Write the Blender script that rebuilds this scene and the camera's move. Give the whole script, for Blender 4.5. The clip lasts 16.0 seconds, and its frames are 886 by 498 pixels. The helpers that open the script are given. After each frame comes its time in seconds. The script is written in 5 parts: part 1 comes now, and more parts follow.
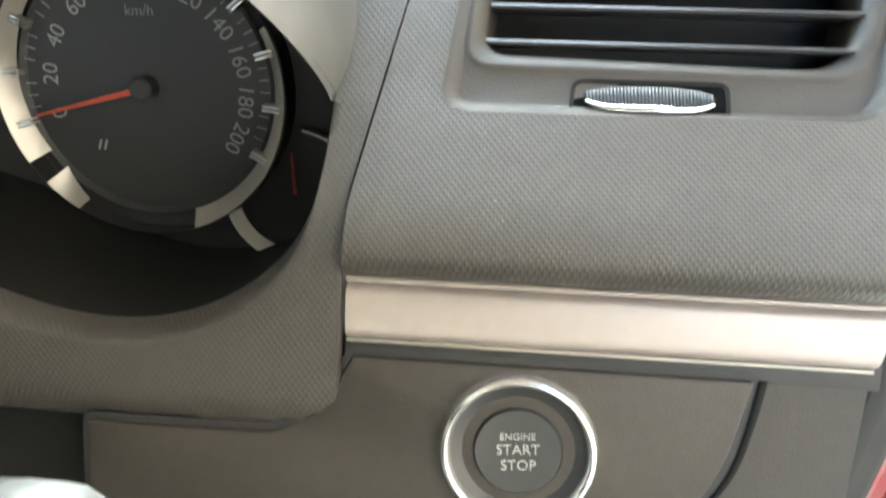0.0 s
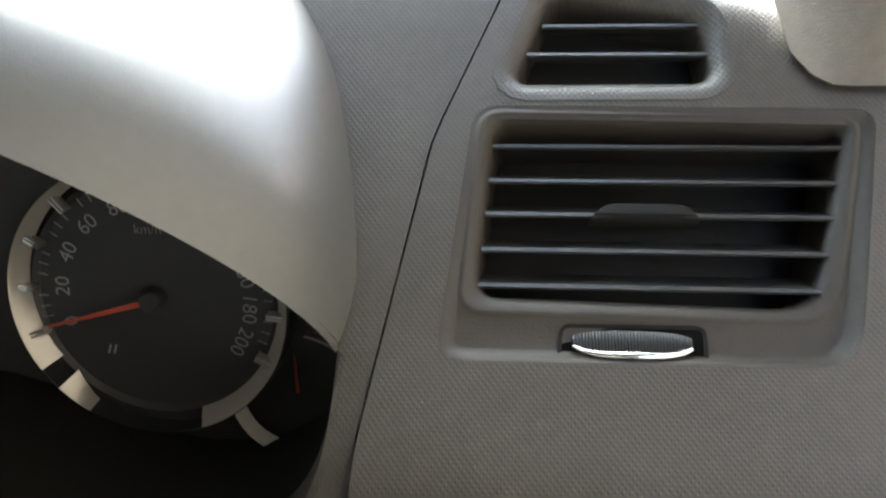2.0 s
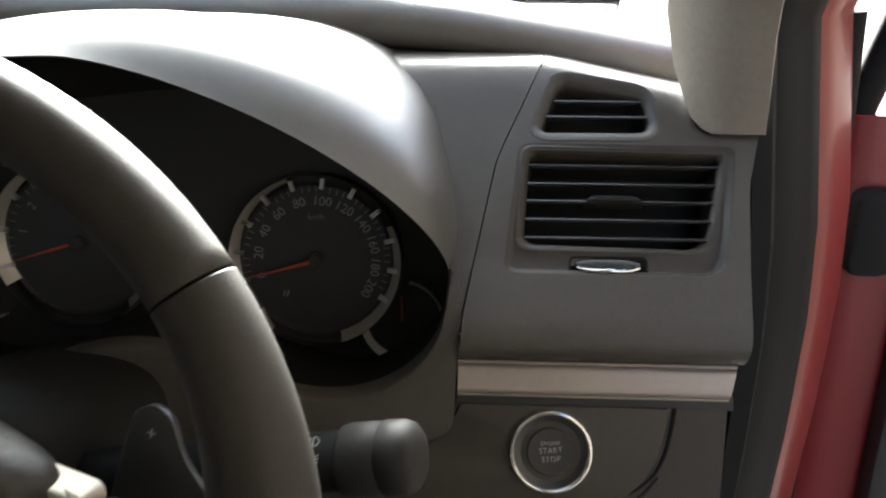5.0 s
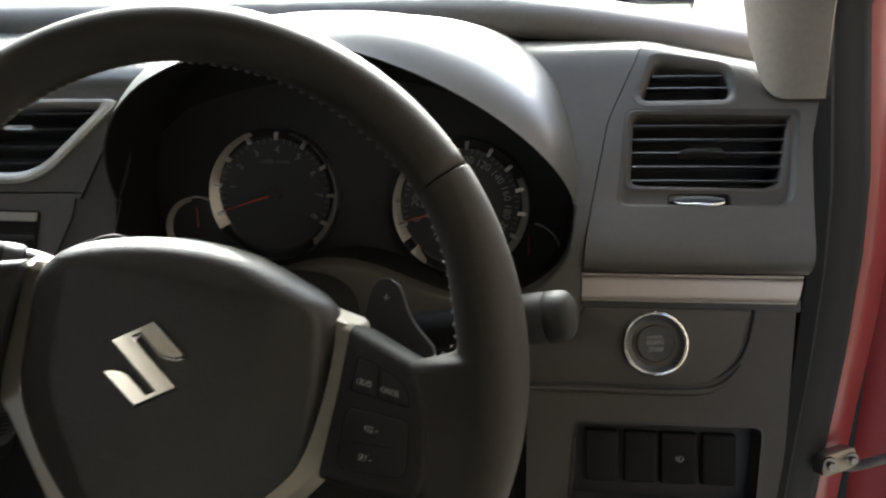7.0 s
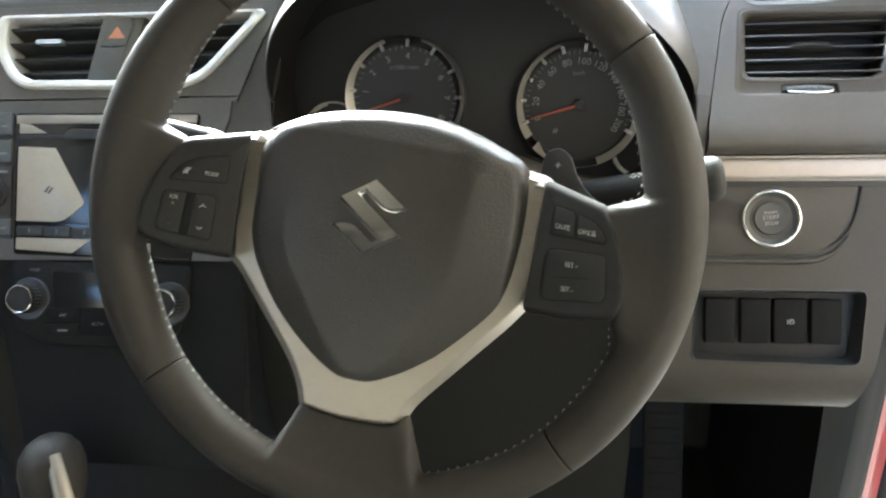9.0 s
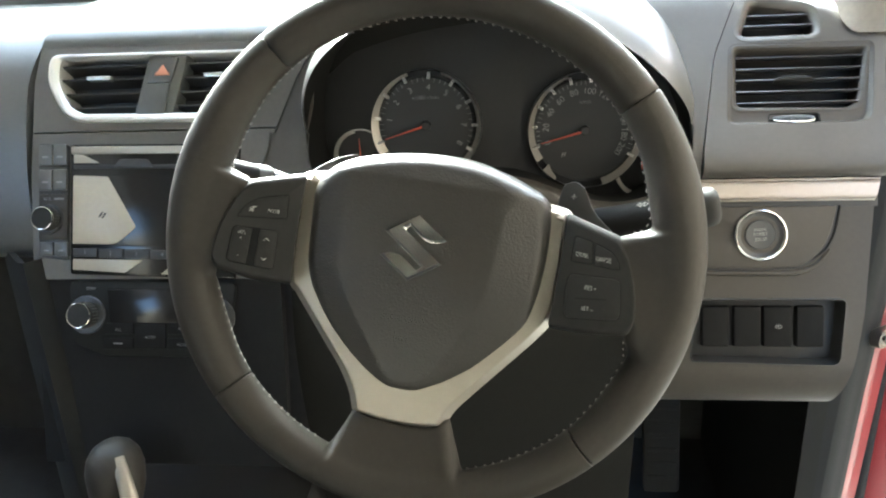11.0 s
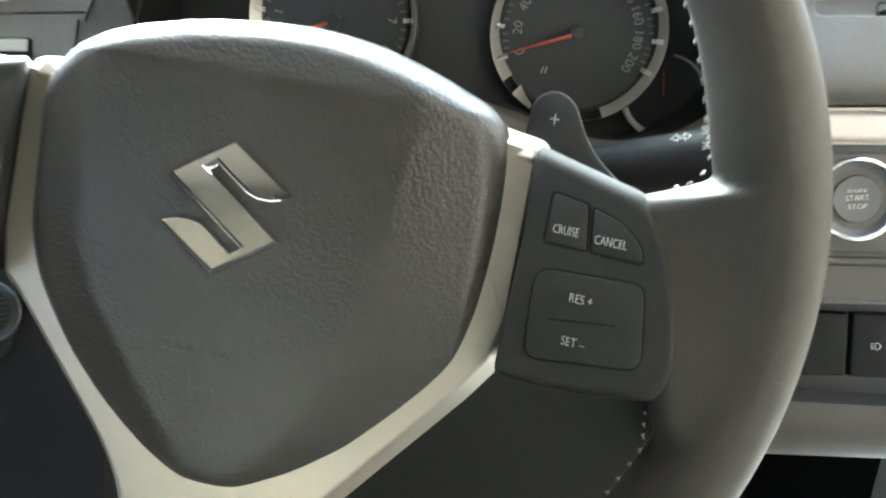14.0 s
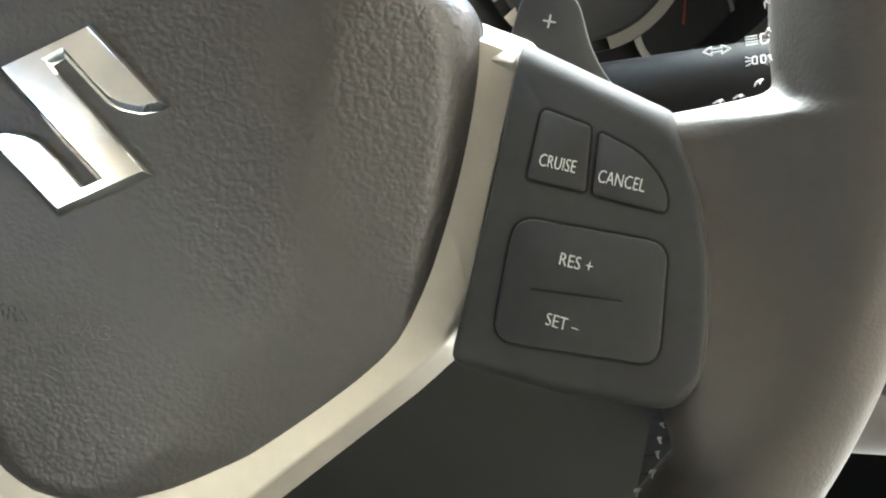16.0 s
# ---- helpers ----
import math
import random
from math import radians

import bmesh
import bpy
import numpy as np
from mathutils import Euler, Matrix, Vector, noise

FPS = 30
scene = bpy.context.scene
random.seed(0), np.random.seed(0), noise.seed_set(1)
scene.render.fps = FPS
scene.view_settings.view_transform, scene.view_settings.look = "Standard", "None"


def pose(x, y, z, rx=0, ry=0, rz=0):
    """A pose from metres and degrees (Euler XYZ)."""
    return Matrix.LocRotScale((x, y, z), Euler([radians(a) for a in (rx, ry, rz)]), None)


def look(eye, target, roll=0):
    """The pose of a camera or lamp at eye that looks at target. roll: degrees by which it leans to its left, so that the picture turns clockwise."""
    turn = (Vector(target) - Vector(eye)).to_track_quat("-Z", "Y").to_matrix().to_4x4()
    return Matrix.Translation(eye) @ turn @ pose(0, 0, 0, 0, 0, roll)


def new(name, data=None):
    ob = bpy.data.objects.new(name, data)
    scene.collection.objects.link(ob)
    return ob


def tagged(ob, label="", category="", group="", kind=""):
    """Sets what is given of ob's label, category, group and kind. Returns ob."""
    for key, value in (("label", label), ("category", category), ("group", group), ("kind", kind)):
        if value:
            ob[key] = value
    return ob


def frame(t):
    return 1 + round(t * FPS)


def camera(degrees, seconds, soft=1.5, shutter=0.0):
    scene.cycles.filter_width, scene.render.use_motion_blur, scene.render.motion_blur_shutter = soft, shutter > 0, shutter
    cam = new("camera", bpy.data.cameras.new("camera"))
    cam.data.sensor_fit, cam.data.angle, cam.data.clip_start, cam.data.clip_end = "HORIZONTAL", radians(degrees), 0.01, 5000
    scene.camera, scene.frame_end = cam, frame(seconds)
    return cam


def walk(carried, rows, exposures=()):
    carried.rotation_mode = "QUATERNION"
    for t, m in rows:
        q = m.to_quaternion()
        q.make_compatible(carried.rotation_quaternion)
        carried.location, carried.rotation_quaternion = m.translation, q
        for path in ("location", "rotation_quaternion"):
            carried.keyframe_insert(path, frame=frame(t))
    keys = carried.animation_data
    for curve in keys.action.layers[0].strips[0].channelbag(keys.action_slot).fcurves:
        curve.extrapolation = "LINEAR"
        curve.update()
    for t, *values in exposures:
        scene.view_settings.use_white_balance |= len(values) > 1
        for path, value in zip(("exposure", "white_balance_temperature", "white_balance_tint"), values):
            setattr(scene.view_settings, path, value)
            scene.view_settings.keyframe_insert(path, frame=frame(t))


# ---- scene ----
cam = camera(58.0, 16.0, 2.1, 0.5)
PATH = [
    (0, (0.2716, 0.0061, 1.0256), (0.1804, 0.8727, 0.5350), 0.07),
    (0.5, (0.2700, 0.0122, 1.0412), (0.1789, 0.8878, 0.5668), -0.42),
    (1, (0.2645, 0.0164, 1.0519), (0.1774, 0.8978, 0.5876), -0.50),
    (1.5, (0.2680, 0.0223, 1.0685), (0.1814, 0.9087, 0.6138), -1.09),
    (2, (0.2695, 0.0196, 1.0837), (0.1858, 0.9167, 0.6498), -1.36),
    (2.5, (0.2682, 0.0143, 1.0942), (0.1884, 0.9174, 0.6724), -1.64),
    (3, (0.2653, 0.0050, 1.0960), (0.1864, 0.9150, 0.6890), -1.52),
    (3.2, (0.2612, -0.0027, 1.0946), (0.1770, 0.9097, 0.6941), -1.55),
    (5.3, (0.2230, -0.2253, 1.1127), (0.1825, 0.7182, 0.7838), 0.29),
    (5.5, (0.2177, -0.2406, 1.1059), (0.1682, 0.7030, 0.7785), 0.15),
    (6, (0.2184, -0.2952, 1.1173), (0.1301, 0.6444, 0.7867), -0.55),
    (6.5, (0.2137, -0.3221, 1.1175), (0.1077, 0.6179, 0.7929), -1.34),
    (7, (0.1895, -0.3480, 1.1086), (0.0745, 0.5924, 0.7884), -1.48),
    (7.5, (0.1668, -0.3688, 1.0982), (0.0453, 0.5699, 0.7756), -1.31),
    (8, (0.1430, -0.3898, 1.0869), (0.0203, 0.5468, 0.7586), -1.32),
    (8.5, (0.1179, -0.4151, 1.0869), (-0.0035, 0.5127, 0.7342), -1.73),
    (9, (0.0936, -0.4395, 1.0839), (-0.0275, 0.4801, 0.7103), -2.53),
    (9.2, (0.0919, -0.4496, 1.0877), (-0.0364, 0.4658, 0.7060), -2.88),
    (11.5, (0.0684, -0.5009, 1.1380), (-0.0324, 0.4160, 0.7520), -3.13),
    (12, (0.0693, -0.4926, 1.1263), (-0.0290, 0.4243, 0.7395), -3.22),
    (12.5, (0.0791, -0.4498, 1.1158), (-0.0201, 0.4667, 0.7284), -3.12),
    (13, (0.0936, -0.3723, 1.0905), (-0.0051, 0.5443, 0.7031), -2.92),
    (13.5, (0.0964, -0.2984, 1.0624), (-0.0001, 0.6112, 0.6584), -2.02),
    (14, (0.0901, -0.2414, 1.0277), (-0.0007, 0.6566, 0.5971), -1.50),
    (14.5, (0.0933, -0.2033, 1.0065), (-0.0071, 0.6803, 0.5492), -1.07),
    (15, (0.0967, -0.1830, 0.9898), (-0.0091, 0.6949, 0.5228), -0.80),
    (15.5, (0.0978, -0.1749, 0.9882), (-0.0015, 0.7027, 0.5192), -0.57),
    (16, (0.0975, -0.1729, 0.9890), (0.0074, 0.7039, 0.5166), -0.32),
]
EXPOSURES = (
    (0, 5.95, 5850, -4), (1.5, 5.05, 6000, -2), (2.5, 4.4, 6100, 1), (3.2, 4.2, 6100, 2), (5.5, 3.7, 6100, 3), (6.5, 3.7, 6050, 3), (7.5, 3.85, 6050, 1),
    (9, 5.45, 5850, -2), (11.5, 5.55, 5900, -4), (12.5, 5.55, 5800, -6), (14, 5.95, 5500, -6), (15, 6.2, 5650, -4), (16, 6.3, 5750, -2),
)
walk(cam, [(t, look(eye, target, roll)) for t, eye, target, roll in PATH], exposures=EXPOSURES)

# ---- light ----
SUN_EL, SUN_AZ = 25.0, -12.0
world = bpy.data.worlds.new("world")
scene.world = world
world.use_nodes = True
wn = world.node_tree.nodes
sky = wn.new("ShaderNodeTexSky")
sky.sky_type, sky.sun_disc = "NISHITA", False
sky.sun_elevation, sky.sun_rotation = radians(SUN_EL), radians(SUN_AZ)
sky.air_density, sky.dust_density = 0.6, 7.0
wn["Background"].inputs["Strength"].default_value = 0.11
world.node_tree.links.new(sky.outputs["Color"], wn["Background"].inputs["Color"])
sun = new("sun", bpy.data.lights.new("sun", "SUN"))
sun.data.energy, sun.data.angle, sun.data.color = 5.0, radians(24), (1.0, 0.97, 0.93)
sun_from = Vector((math.sin(radians(SUN_AZ)) * math.cos(radians(SUN_EL)), math.cos(radians(SUN_AZ)) * math.cos(radians(SUN_EL)), math.sin(radians(SUN_EL))))
sun.matrix_world = look(sun_from * 30, (0, 0, 0))


# ---- materials ----
def material(name, colour, rough=0.5, metal=0.0, spread=0.12, scale=60.0, bump=0.0, bump_scale=900.0, grain="noise", coat=0.0, wear=0.0, sheen=0.0, spec=0.5):
    """Principled material with colour and gloss that vary at two scales, and a fine relief."""
    m = bpy.data.materials.new(name)
    m.use_nodes = True
    nt = m.node_tree
    n, l = nt.nodes, nt.links
    b = n["Principled BSDF"]
    tc = n.new("ShaderNodeTexCoord")
    n1, n2 = n.new("ShaderNodeTexNoise"), n.new("ShaderNodeTexNoise")
    n1.inputs["Scale"].default_value, n1.inputs["Detail"].default_value = scale * 0.12, 4
    n2.inputs["Scale"].default_value, n2.inputs["Detail"].default_value = scale * 4, 3
    for q in (n1, n2):
        l.new(tc.outputs["Object"], q.inputs["Vector"])
    add = n.new("ShaderNodeMath")
    add.operation = "ADD"
    l.new(n1.outputs["Fac"], add.inputs[0])
    l.new(n2.outputs["Fac"], add.inputs[1])
    ramp = n.new("ShaderNodeMapRange")
    ramp.inputs["From Min"].default_value, ramp.inputs["From Max"].default_value = 0.6, 1.4
    ramp.inputs["To Min"].default_value, ramp.inputs["To Max"].default_value = 1 - spread, 1 + spread
    l.new(add.outputs[0], ramp.inputs["Value"])
    mul = n.new("ShaderNodeVectorMath")
    mul.operation = "SCALE"
    mul.inputs[0].default_value = colour
    l.new(ramp.outputs["Result"], mul.inputs["Scale"])
    l.new(mul.outputs["Vector"], b.inputs["Base Color"])
    rr = n.new("ShaderNodeMapRange")
    rr.inputs["To Min"].default_value, rr.inputs["To Max"].default_value = max(rough - 0.06, 0.02), min(rough + 0.06, 1)
    l.new(n1.outputs["Fac"], rr.inputs["Value"])
    l.new(rr.outputs["Result"], b.inputs["Roughness"])
    b.inputs["Metallic"].default_value = metal
    b.inputs["Specular IOR Level"].default_value = spec
    if coat:
        b.inputs["Coat Weight"].default_value, b.inputs["Coat Roughness"].default_value = coat, 0.05
    if bump:
        bp = n.new("ShaderNodeBump")
        bp.inputs["Strength"].default_value = bump
        bp.inputs["Distance"].default_value = 0.0006
        if grain == "noise":
            g = n.new("ShaderNodeTexNoise")
            g.inputs["Scale"].default_value, g.inputs["Detail"].default_value = bump_scale, 2
            l.new(tc.outputs["Object"], g.inputs["Vector"])
            out = g.outputs["Fac"]
        elif grain == "leather":
            wide = n.new("ShaderNodeMapping")
            wide.inputs["Scale"].default_value = (1.0, 1.0, 1.15)
            l.new(tc.outputs["Object"], wide.inputs["Vector"])
            warp = n.new("ShaderNodeTexNoise")
            warp.inputs["Scale"].default_value, warp.inputs["Detail"].default_value = bump_scale * 0.45, 3
            l.new(wide.outputs["Vector"], warp.inputs["Vector"])
            mx = n.new("ShaderNodeVectorMath")
            mx.operation = "MULTIPLY_ADD"
            mx.inputs[1].default_value = (1.5 / bump_scale,) * 3
            l.new(warp.outputs["Color"], mx.inputs[0])
            l.new(wide.outputs["Vector"], mx.inputs[2])
            g = n.new("ShaderNodeTexVoronoi")
            g.feature = "SMOOTH_F1"
            g.inputs["Scale"].default_value, g.inputs["Smoothness"].default_value = bump_scale, 0.55
            l.new(mx.outputs["Vector"], g.inputs["Vector"])
            soft = n.new("ShaderNodeTexNoise")
            soft.inputs["Scale"].default_value, soft.inputs["Detail"].default_value = bump_scale * 0.7, 3
            l.new(wide.outputs["Vector"], soft.inputs["Vector"])
            cr = n.new("ShaderNodeMath")
            cr.operation = "MULTIPLY_ADD"
            cr.inputs[1].default_value = -1.3
            l.new(g.outputs["Distance"], cr.inputs[0])
            l.new(soft.outputs["Fac"], cr.inputs[2])
            out = cr.outputs[0]
        else:  # small lozenges pressed into the sheet, in rows up the slope
            sep = n.new("ShaderNodeSeparateXYZ")
            l.new(tc.outputs["Object"], sep.inputs[0])
            up = n.new("ShaderNodeMath")
            up.operation = "MULTIPLY_ADD"
            up.inputs[1].default_value = 1.0
            l.new(sep.outputs["Y"], up.inputs[0])
            l.new(sep.outputs["Z"], up.inputs[2])
            waves = []
            for sign in (1, -1):
                q = n.new("ShaderNodeMath")
                q.operation = "MULTIPLY_ADD"
                q.inputs[1].default_value = sign * 1.8
                l.new(sep.outputs["X"], q.inputs[0])
                l.new(up.outputs[0], q.inputs[2])
                k = n.new("ShaderNodeMath")
                k.operation = "MULTIPLY"
                k.inputs[1].default_value = bump_scale
                l.new(q.outputs[0], k.inputs[0])
                w = n.new("ShaderNodeMath")
                w.operation = "PINGPONG"
                w.inputs[1].default_value = 1.0
                l.new(k.outputs[0], w.inputs[0])
                waves.append(w)
            g = n.new("ShaderNodeMath")
            g.operation = "MINIMUM"
            for i, w in enumerate(waves):
                l.new(w.outputs[0], g.inputs[i])
            out = g.outputs[0]
        l.new(out, bp.inputs["Height"])
        l.new(bp.outputs["Normal"], b.inputs["Normal"])
    return m


DASH = material("dash_plastic", (0.050, 0.0455, 0.039), 0.44, spec=0.5, bump=0.25, bump_scale=555, grain="lozenge")
DASH_LOW = material("lower_dash_plastic", (0.036, 0.0315, 0.026), 0.55, spec=0.38, bump=0.25, bump_scale=1400)
# same plastic as the fascia, with the windscreen light put into a lighter colour
DASH_TOP = material("dash_pad_lit_plastic", (0.09, 0.087, 0.08), 0.45, spec=0.7, bump=0.25, bump_scale=1300)
HOOD = material("hood_plastic", (0.066, 0.066, 0.061), 0.36, spec=0.8, bump=0.06, bump_scale=1800)
PANEL = material("centre_panel_plastic", (0.095, 0.09, 0.082), 0.5, spec=0.4, bump=0.12, bump_scale=1600)
DARK = material("dark_plastic", (0.026, 0.026, 0.025), 0.5, bump=0.1, bump_scale=1500)
SATIN = material("satin_black", (0.03, 0.03, 0.03), 0.38, bump=0.05, bump_scale=1500)
# near-black that puts the shade of slots and joints into the colour
GAP = material("gap_shade_black", (0.004, 0.004, 0.004), 0.9, spec=0.05)
BLACK = material("deep_black", (0.018, 0.018, 0.018), 0.6)
POD = material("pod_plastic", (0.021, 0.0205, 0.0195), 0.62, spec=0.22, bump=0.08, bump_scale=1600)
GLOSS = material("gloss_black", (0.012, 0.012, 0.012), 0.14, spread=0.02, spec=0.3)
LEATHER = material("rim_leather", (0.031, 0.0275, 0.023), 0.56, spec=0.28, bump=0.1, bump_scale=1000, grain="leather")
PAD = material("pad_skin", (0.028, 0.0255, 0.022), 0.43, spec=0.5, bump=0.24, bump_scale=620, grain="leather")
SILVER = material("silver_paint", (0.35, 0.32, 0.27), 0.42, metal=0.6, spread=0.04)
BAND = material("silver_trim", (0.36, 0.315, 0.285), 0.42, metal=0.4, spread=0.05, bump=0.03, bump_scale=2500)
CHROME = material("chrome", (0.78, 0.78, 0.77), 0.07, metal=1.0, spread=0.03)
DULL_CHROME = material("satin_chrome", (0.7, 0.69, 0.66), 0.28, metal=0.9, spread=0.03)
DIALSILVER = material("dial_silver", (0.4, 0.375, 0.335), 0.33, metal=0.45, spread=0.03)
GAUGESILVER = material("gauge_silver", (0.66, 0.64, 0.58), 0.35, metal=0.2, spread=0.03)
VENTSILVER = material("vent_silver", (0.72, 0.7, 0.66), 0.34, metal=0.4, spread=0.03)
RINGCHROME = material("ring_chrome", (0.8, 0.79, 0.77), 0.14, metal=0.85, spread=0.03)
WHITE = material("white_print", (0.42, 0.42, 0.40), 0.6, spread=0.05)
GREY = material("grey_print", (0.2, 0.2, 0.2), 0.6, spread=0.05)
DIALWHITE = material("dial_print", (0.26, 0.26, 0.25), 0.6, spread=0.05)
SLAT = material("slat_plastic", (0.034, 0.034, 0.034), 0.4, bump=0.05, bump_scale=1500)
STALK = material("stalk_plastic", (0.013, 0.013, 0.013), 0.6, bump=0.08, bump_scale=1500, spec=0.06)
APRON = material("apron_plastic", (0.011, 0.011, 0.01), 0.75, spec=0.2, bump=0.1, bump_scale=1500)
RED = material("needle_red", (0.42, 0.06, 0.03), 0.5, spread=0.05)
HAZARD = material("hazard_red", (0.5, 0.2, 0.12), 0.5, spread=0.05)
BODY = material("red_body_paint", (0.17, 0.008, 0.011), 0.42, coat=0.2, spread=0.05)
RUBBER = material("door_rubber", (0.011, 0.0115, 0.012), 0.75, spec=0.2, bump=0.2, bump_scale=1200)
TRIMCLOTH = material("pillar_plastic", (0.235, 0.205, 0.17), 0.65, bump=0.3, bump_scale=1600)
STEEL = material("zinc_steel", (0.22, 0.2, 0.17), 0.45, metal=1.0, spread=0.15, scale=200)
FILM = material("protective_film", (0.36, 0.33, 0.27), 0.3, spread=0.06)
THREAD = material("grey_thread", (0.26, 0.25, 0.235), 0.7, spread=0.2, scale=900)
CARPET = material("carpet", (0.028, 0.028, 0.026), 0.95, spread=0.4, scale=300, bump=0.8, bump_scale=700)
SEATCLOTH = material("seat_cloth", (0.085, 0.077, 0.065), 0.9, spread=0.3, bump=0.4, bump_scale=500)
LINING = material("roof_lining", (0.33, 0.3, 0.26), 0.9, bump=0.4, bump_scale=500)
CONCRETE = material("worn_asphalt", (0.09, 0.087, 0.082), 0.85, spread=0.2, scale=6, bump=0.3, bump_scale=40)


# ---- shaping helpers ----
class Frame:
    """A plane to build on: an origin, two directions in it and the way out of it."""

    def __init__(self, o, ex, ey):
        self.o, self.ex, self.ey = Vector(o), Vector(ex).normalized(), Vector(ey).normalized()
        self.n = self.ex.cross(self.ey).normalized()

    def at(self, u, v, w=0.0):
        return self.o + self.ex * u + self.ey * v + self.n * w

    def moved(self, u, v, w=0.0, turn=0.0):
        c, s = math.cos(radians(turn)), math.sin(radians(turn))
        return Frame(self.at(u, v, w), self.ex * c + self.ey * s, self.ey * c - self.ex * s)


def empty(name, at, label, category, group="", kind=""):
    ob = new(name)
    ob.location = at
    ob.empty_display_size = 0.01
    return tagged(ob, label, category, group, kind)


def mesh_part(name, verts, faces, mat, parent=None, label="", angle=35, flip=False):
    me = bpy.data.meshes.new(name)
    if flip:
        faces = [tuple(reversed(f)) for f in faces]
    me.from_pydata([tuple(v) for v in verts], [], faces)
    bm = bmesh.new()
    bm.from_mesh(me)
    bmesh.ops.remove_doubles(bm, verts=bm.verts, dist=1e-6)
    bmesh.ops.recalc_face_normals(bm, faces=bm.faces)
    bm.to_mesh(me)
    bm.free()
    me.shade_smooth()
    me.set_sharp_from_angle(angle=radians(angle))
    me.materials.append(mat)
    ob = new(name, me)
    if parent:
        ob.parent = parent
        bpy.context.view_layer.update()
        ob.matrix_parent_inverse = parent.matrix_world.inverted()
    if label:
        ob["label"] = label
    return ob


def rings_mesh(rings, closed=True, cap0=True, cap1=True):
    n = len(rings[0])
    verts = [p for r in rings for p in r]
    faces = []
    m = n if closed else n - 1
    for i in range(len(rings) - 1):
        for j in range(m):
            k = (j + 1) % n
            faces.append((i * n + j, i * n + k, (i + 1) * n + k, (i + 1) * n + j))
    if cap0:
        faces.append(tuple(reversed(range(n))))
    if cap1:
        faces.append(tuple(range((len(rings) - 1) * n, len(rings) * n)))
    return verts, faces


def rounded(points, radius, seg=5):
    """A closed outline with rounded corners. radius: one for all or one for each corner."""
    out, n = [], len(points)
    for i in range(n):
        p0, p, p1 = (Vector(points[k % n]) for k in (i - 1, i, i + 1))
        r = radius[i] if isinstance(radius, (list, tuple)) else radius
        a, b = (p0 - p), (p1 - p)
        r = min(r, a.length * 0.48, b.length * 0.48)
        if r < 1e-5:
            out.append(tuple(p))
            continue
        q0, q1 = p + a.normalized() * r, p + b.normalized() * r
        for k in range(seg + 1):
            t = k / seg
            out.append(tuple(q0 * (1 - t) ** 2 + p * 2 * t * (1 - t) + q1 * t * t))
    return out


def box2(cx, cy, w, h):
    return [(cx - w / 2, cy - h / 2), (cx + w / 2, cy - h / 2), (cx + w / 2, cy + h / 2), (cx - w / 2, cy + h / 2)]


def offset(outline, d):
    """The outline grown by d (shrunk where negative)."""
    n = len(outline)
    area = sum(outline[i][0] * outline[(i + 1) % n][1] - outline[(i + 1) % n][0] * outline[i][1] for i in range(n))
    s = 1 if area > 0 else -1
    out = []
    for i in range(n):
        a, p, b = Vector(outline[i - 1]), Vector(outline[i]), Vector(outline[(i + 1) % n])
        e0, e1 = p - a, b - p
        if e0.length < 1e-7 or e1.length < 1e-7:
            e0 = e1 = b - a
        n0, n1 = Vector((e0.y, -e0.x)).normalized(), Vector((e1.y, -e1.x)).normalized()
        m = n0 + n1
        m = m.normalized() if m.length > 1e-4 else n0
        k = min(1 / max(m.dot(n0), 0.5), 1.6)
        out.append(p + m * (s * d * k))
    # where edges turned over, draw their ends together at the corner
    for spread in range(4):
        bad = [(out[(i + 1) % n] - out[i]).dot(Vector(outline[(i + 1) % n]) - Vector(outline[i])) < -1e-12 for i in range(n)]
        if not any(bad) or all(bad):
            break
        bad = [any(bad[(i + k) % n] for k in range(-spread, spread + 1)) for i in range(n)]
        if all(bad):
            break
        start = next(i for i in range(n) if bad[i] and not bad[i - 1])
        i = start
        while i < start + n:
            if not bad[i % n]:
                i += 1
                continue
            j = i
            while bad[j % n]:
                j += 1
            p0, p1, p2, p3 = out[(i - 1) % n], out[i % n], out[j % n], out[(j + 1) % n]
            d0, d1 = p1 - p0, p2 - p3
            det = d0.x * d1.y - d0.y * d1.x
            mid = (p1 + p2) / 2
            if abs(det) > 1e-12:
                t = ((p3.x - p0.x) * d1.y - (p3.y - p0.y) * d1.x) / det
                cross = p0 + d0 * t
                if (cross - mid).length < 2 * abs(d) + 1e-4:
                    mid = cross
            for k in range(i, j + 1):
                out[k % n] = mid.copy()
            i = j + 1
    return [tuple(p) for p in out]


def plate(name, fr, outline, h0, h1, bev, mat, parent=None, label="", crown=0.0):
    """A slab on a plane with a chamfered face."""
    rings = [[fr.at(u, v, h0) for u, v in outline], [fr.at(u, v, h1 - bev) for u, v in outline]]
    rings.append([fr.at(u, v, h1 - bev * 0.3) for u, v in offset(outline, -bev * 0.3)])
    rings.append([fr.at(u, v, h1) for u, v in offset(outline, -bev)])
    if crown:
        rings.append([fr.at(u, v, h1 + crown) for u, v in offset(outline, -bev * 2.2)])
    v, f = rings_mesh(rings)
    return mesh_part(name, v, f, mat, parent, label, 40)


def moulding(name, fr, outline, profile, mat, parent=None, label="", angle=40, close=True):
    """A profile of (outwards, up) carried round an outline."""
    rings = [[fr.at(u, v, h) for u, v in offset(outline, d)] for d, h in profile]
    if close:
        rings.append(rings[0])
    v, f = rings_mesh(rings, cap0=False, cap1=False)
    return mesh_part(name, v, f, mat, parent, label, angle)


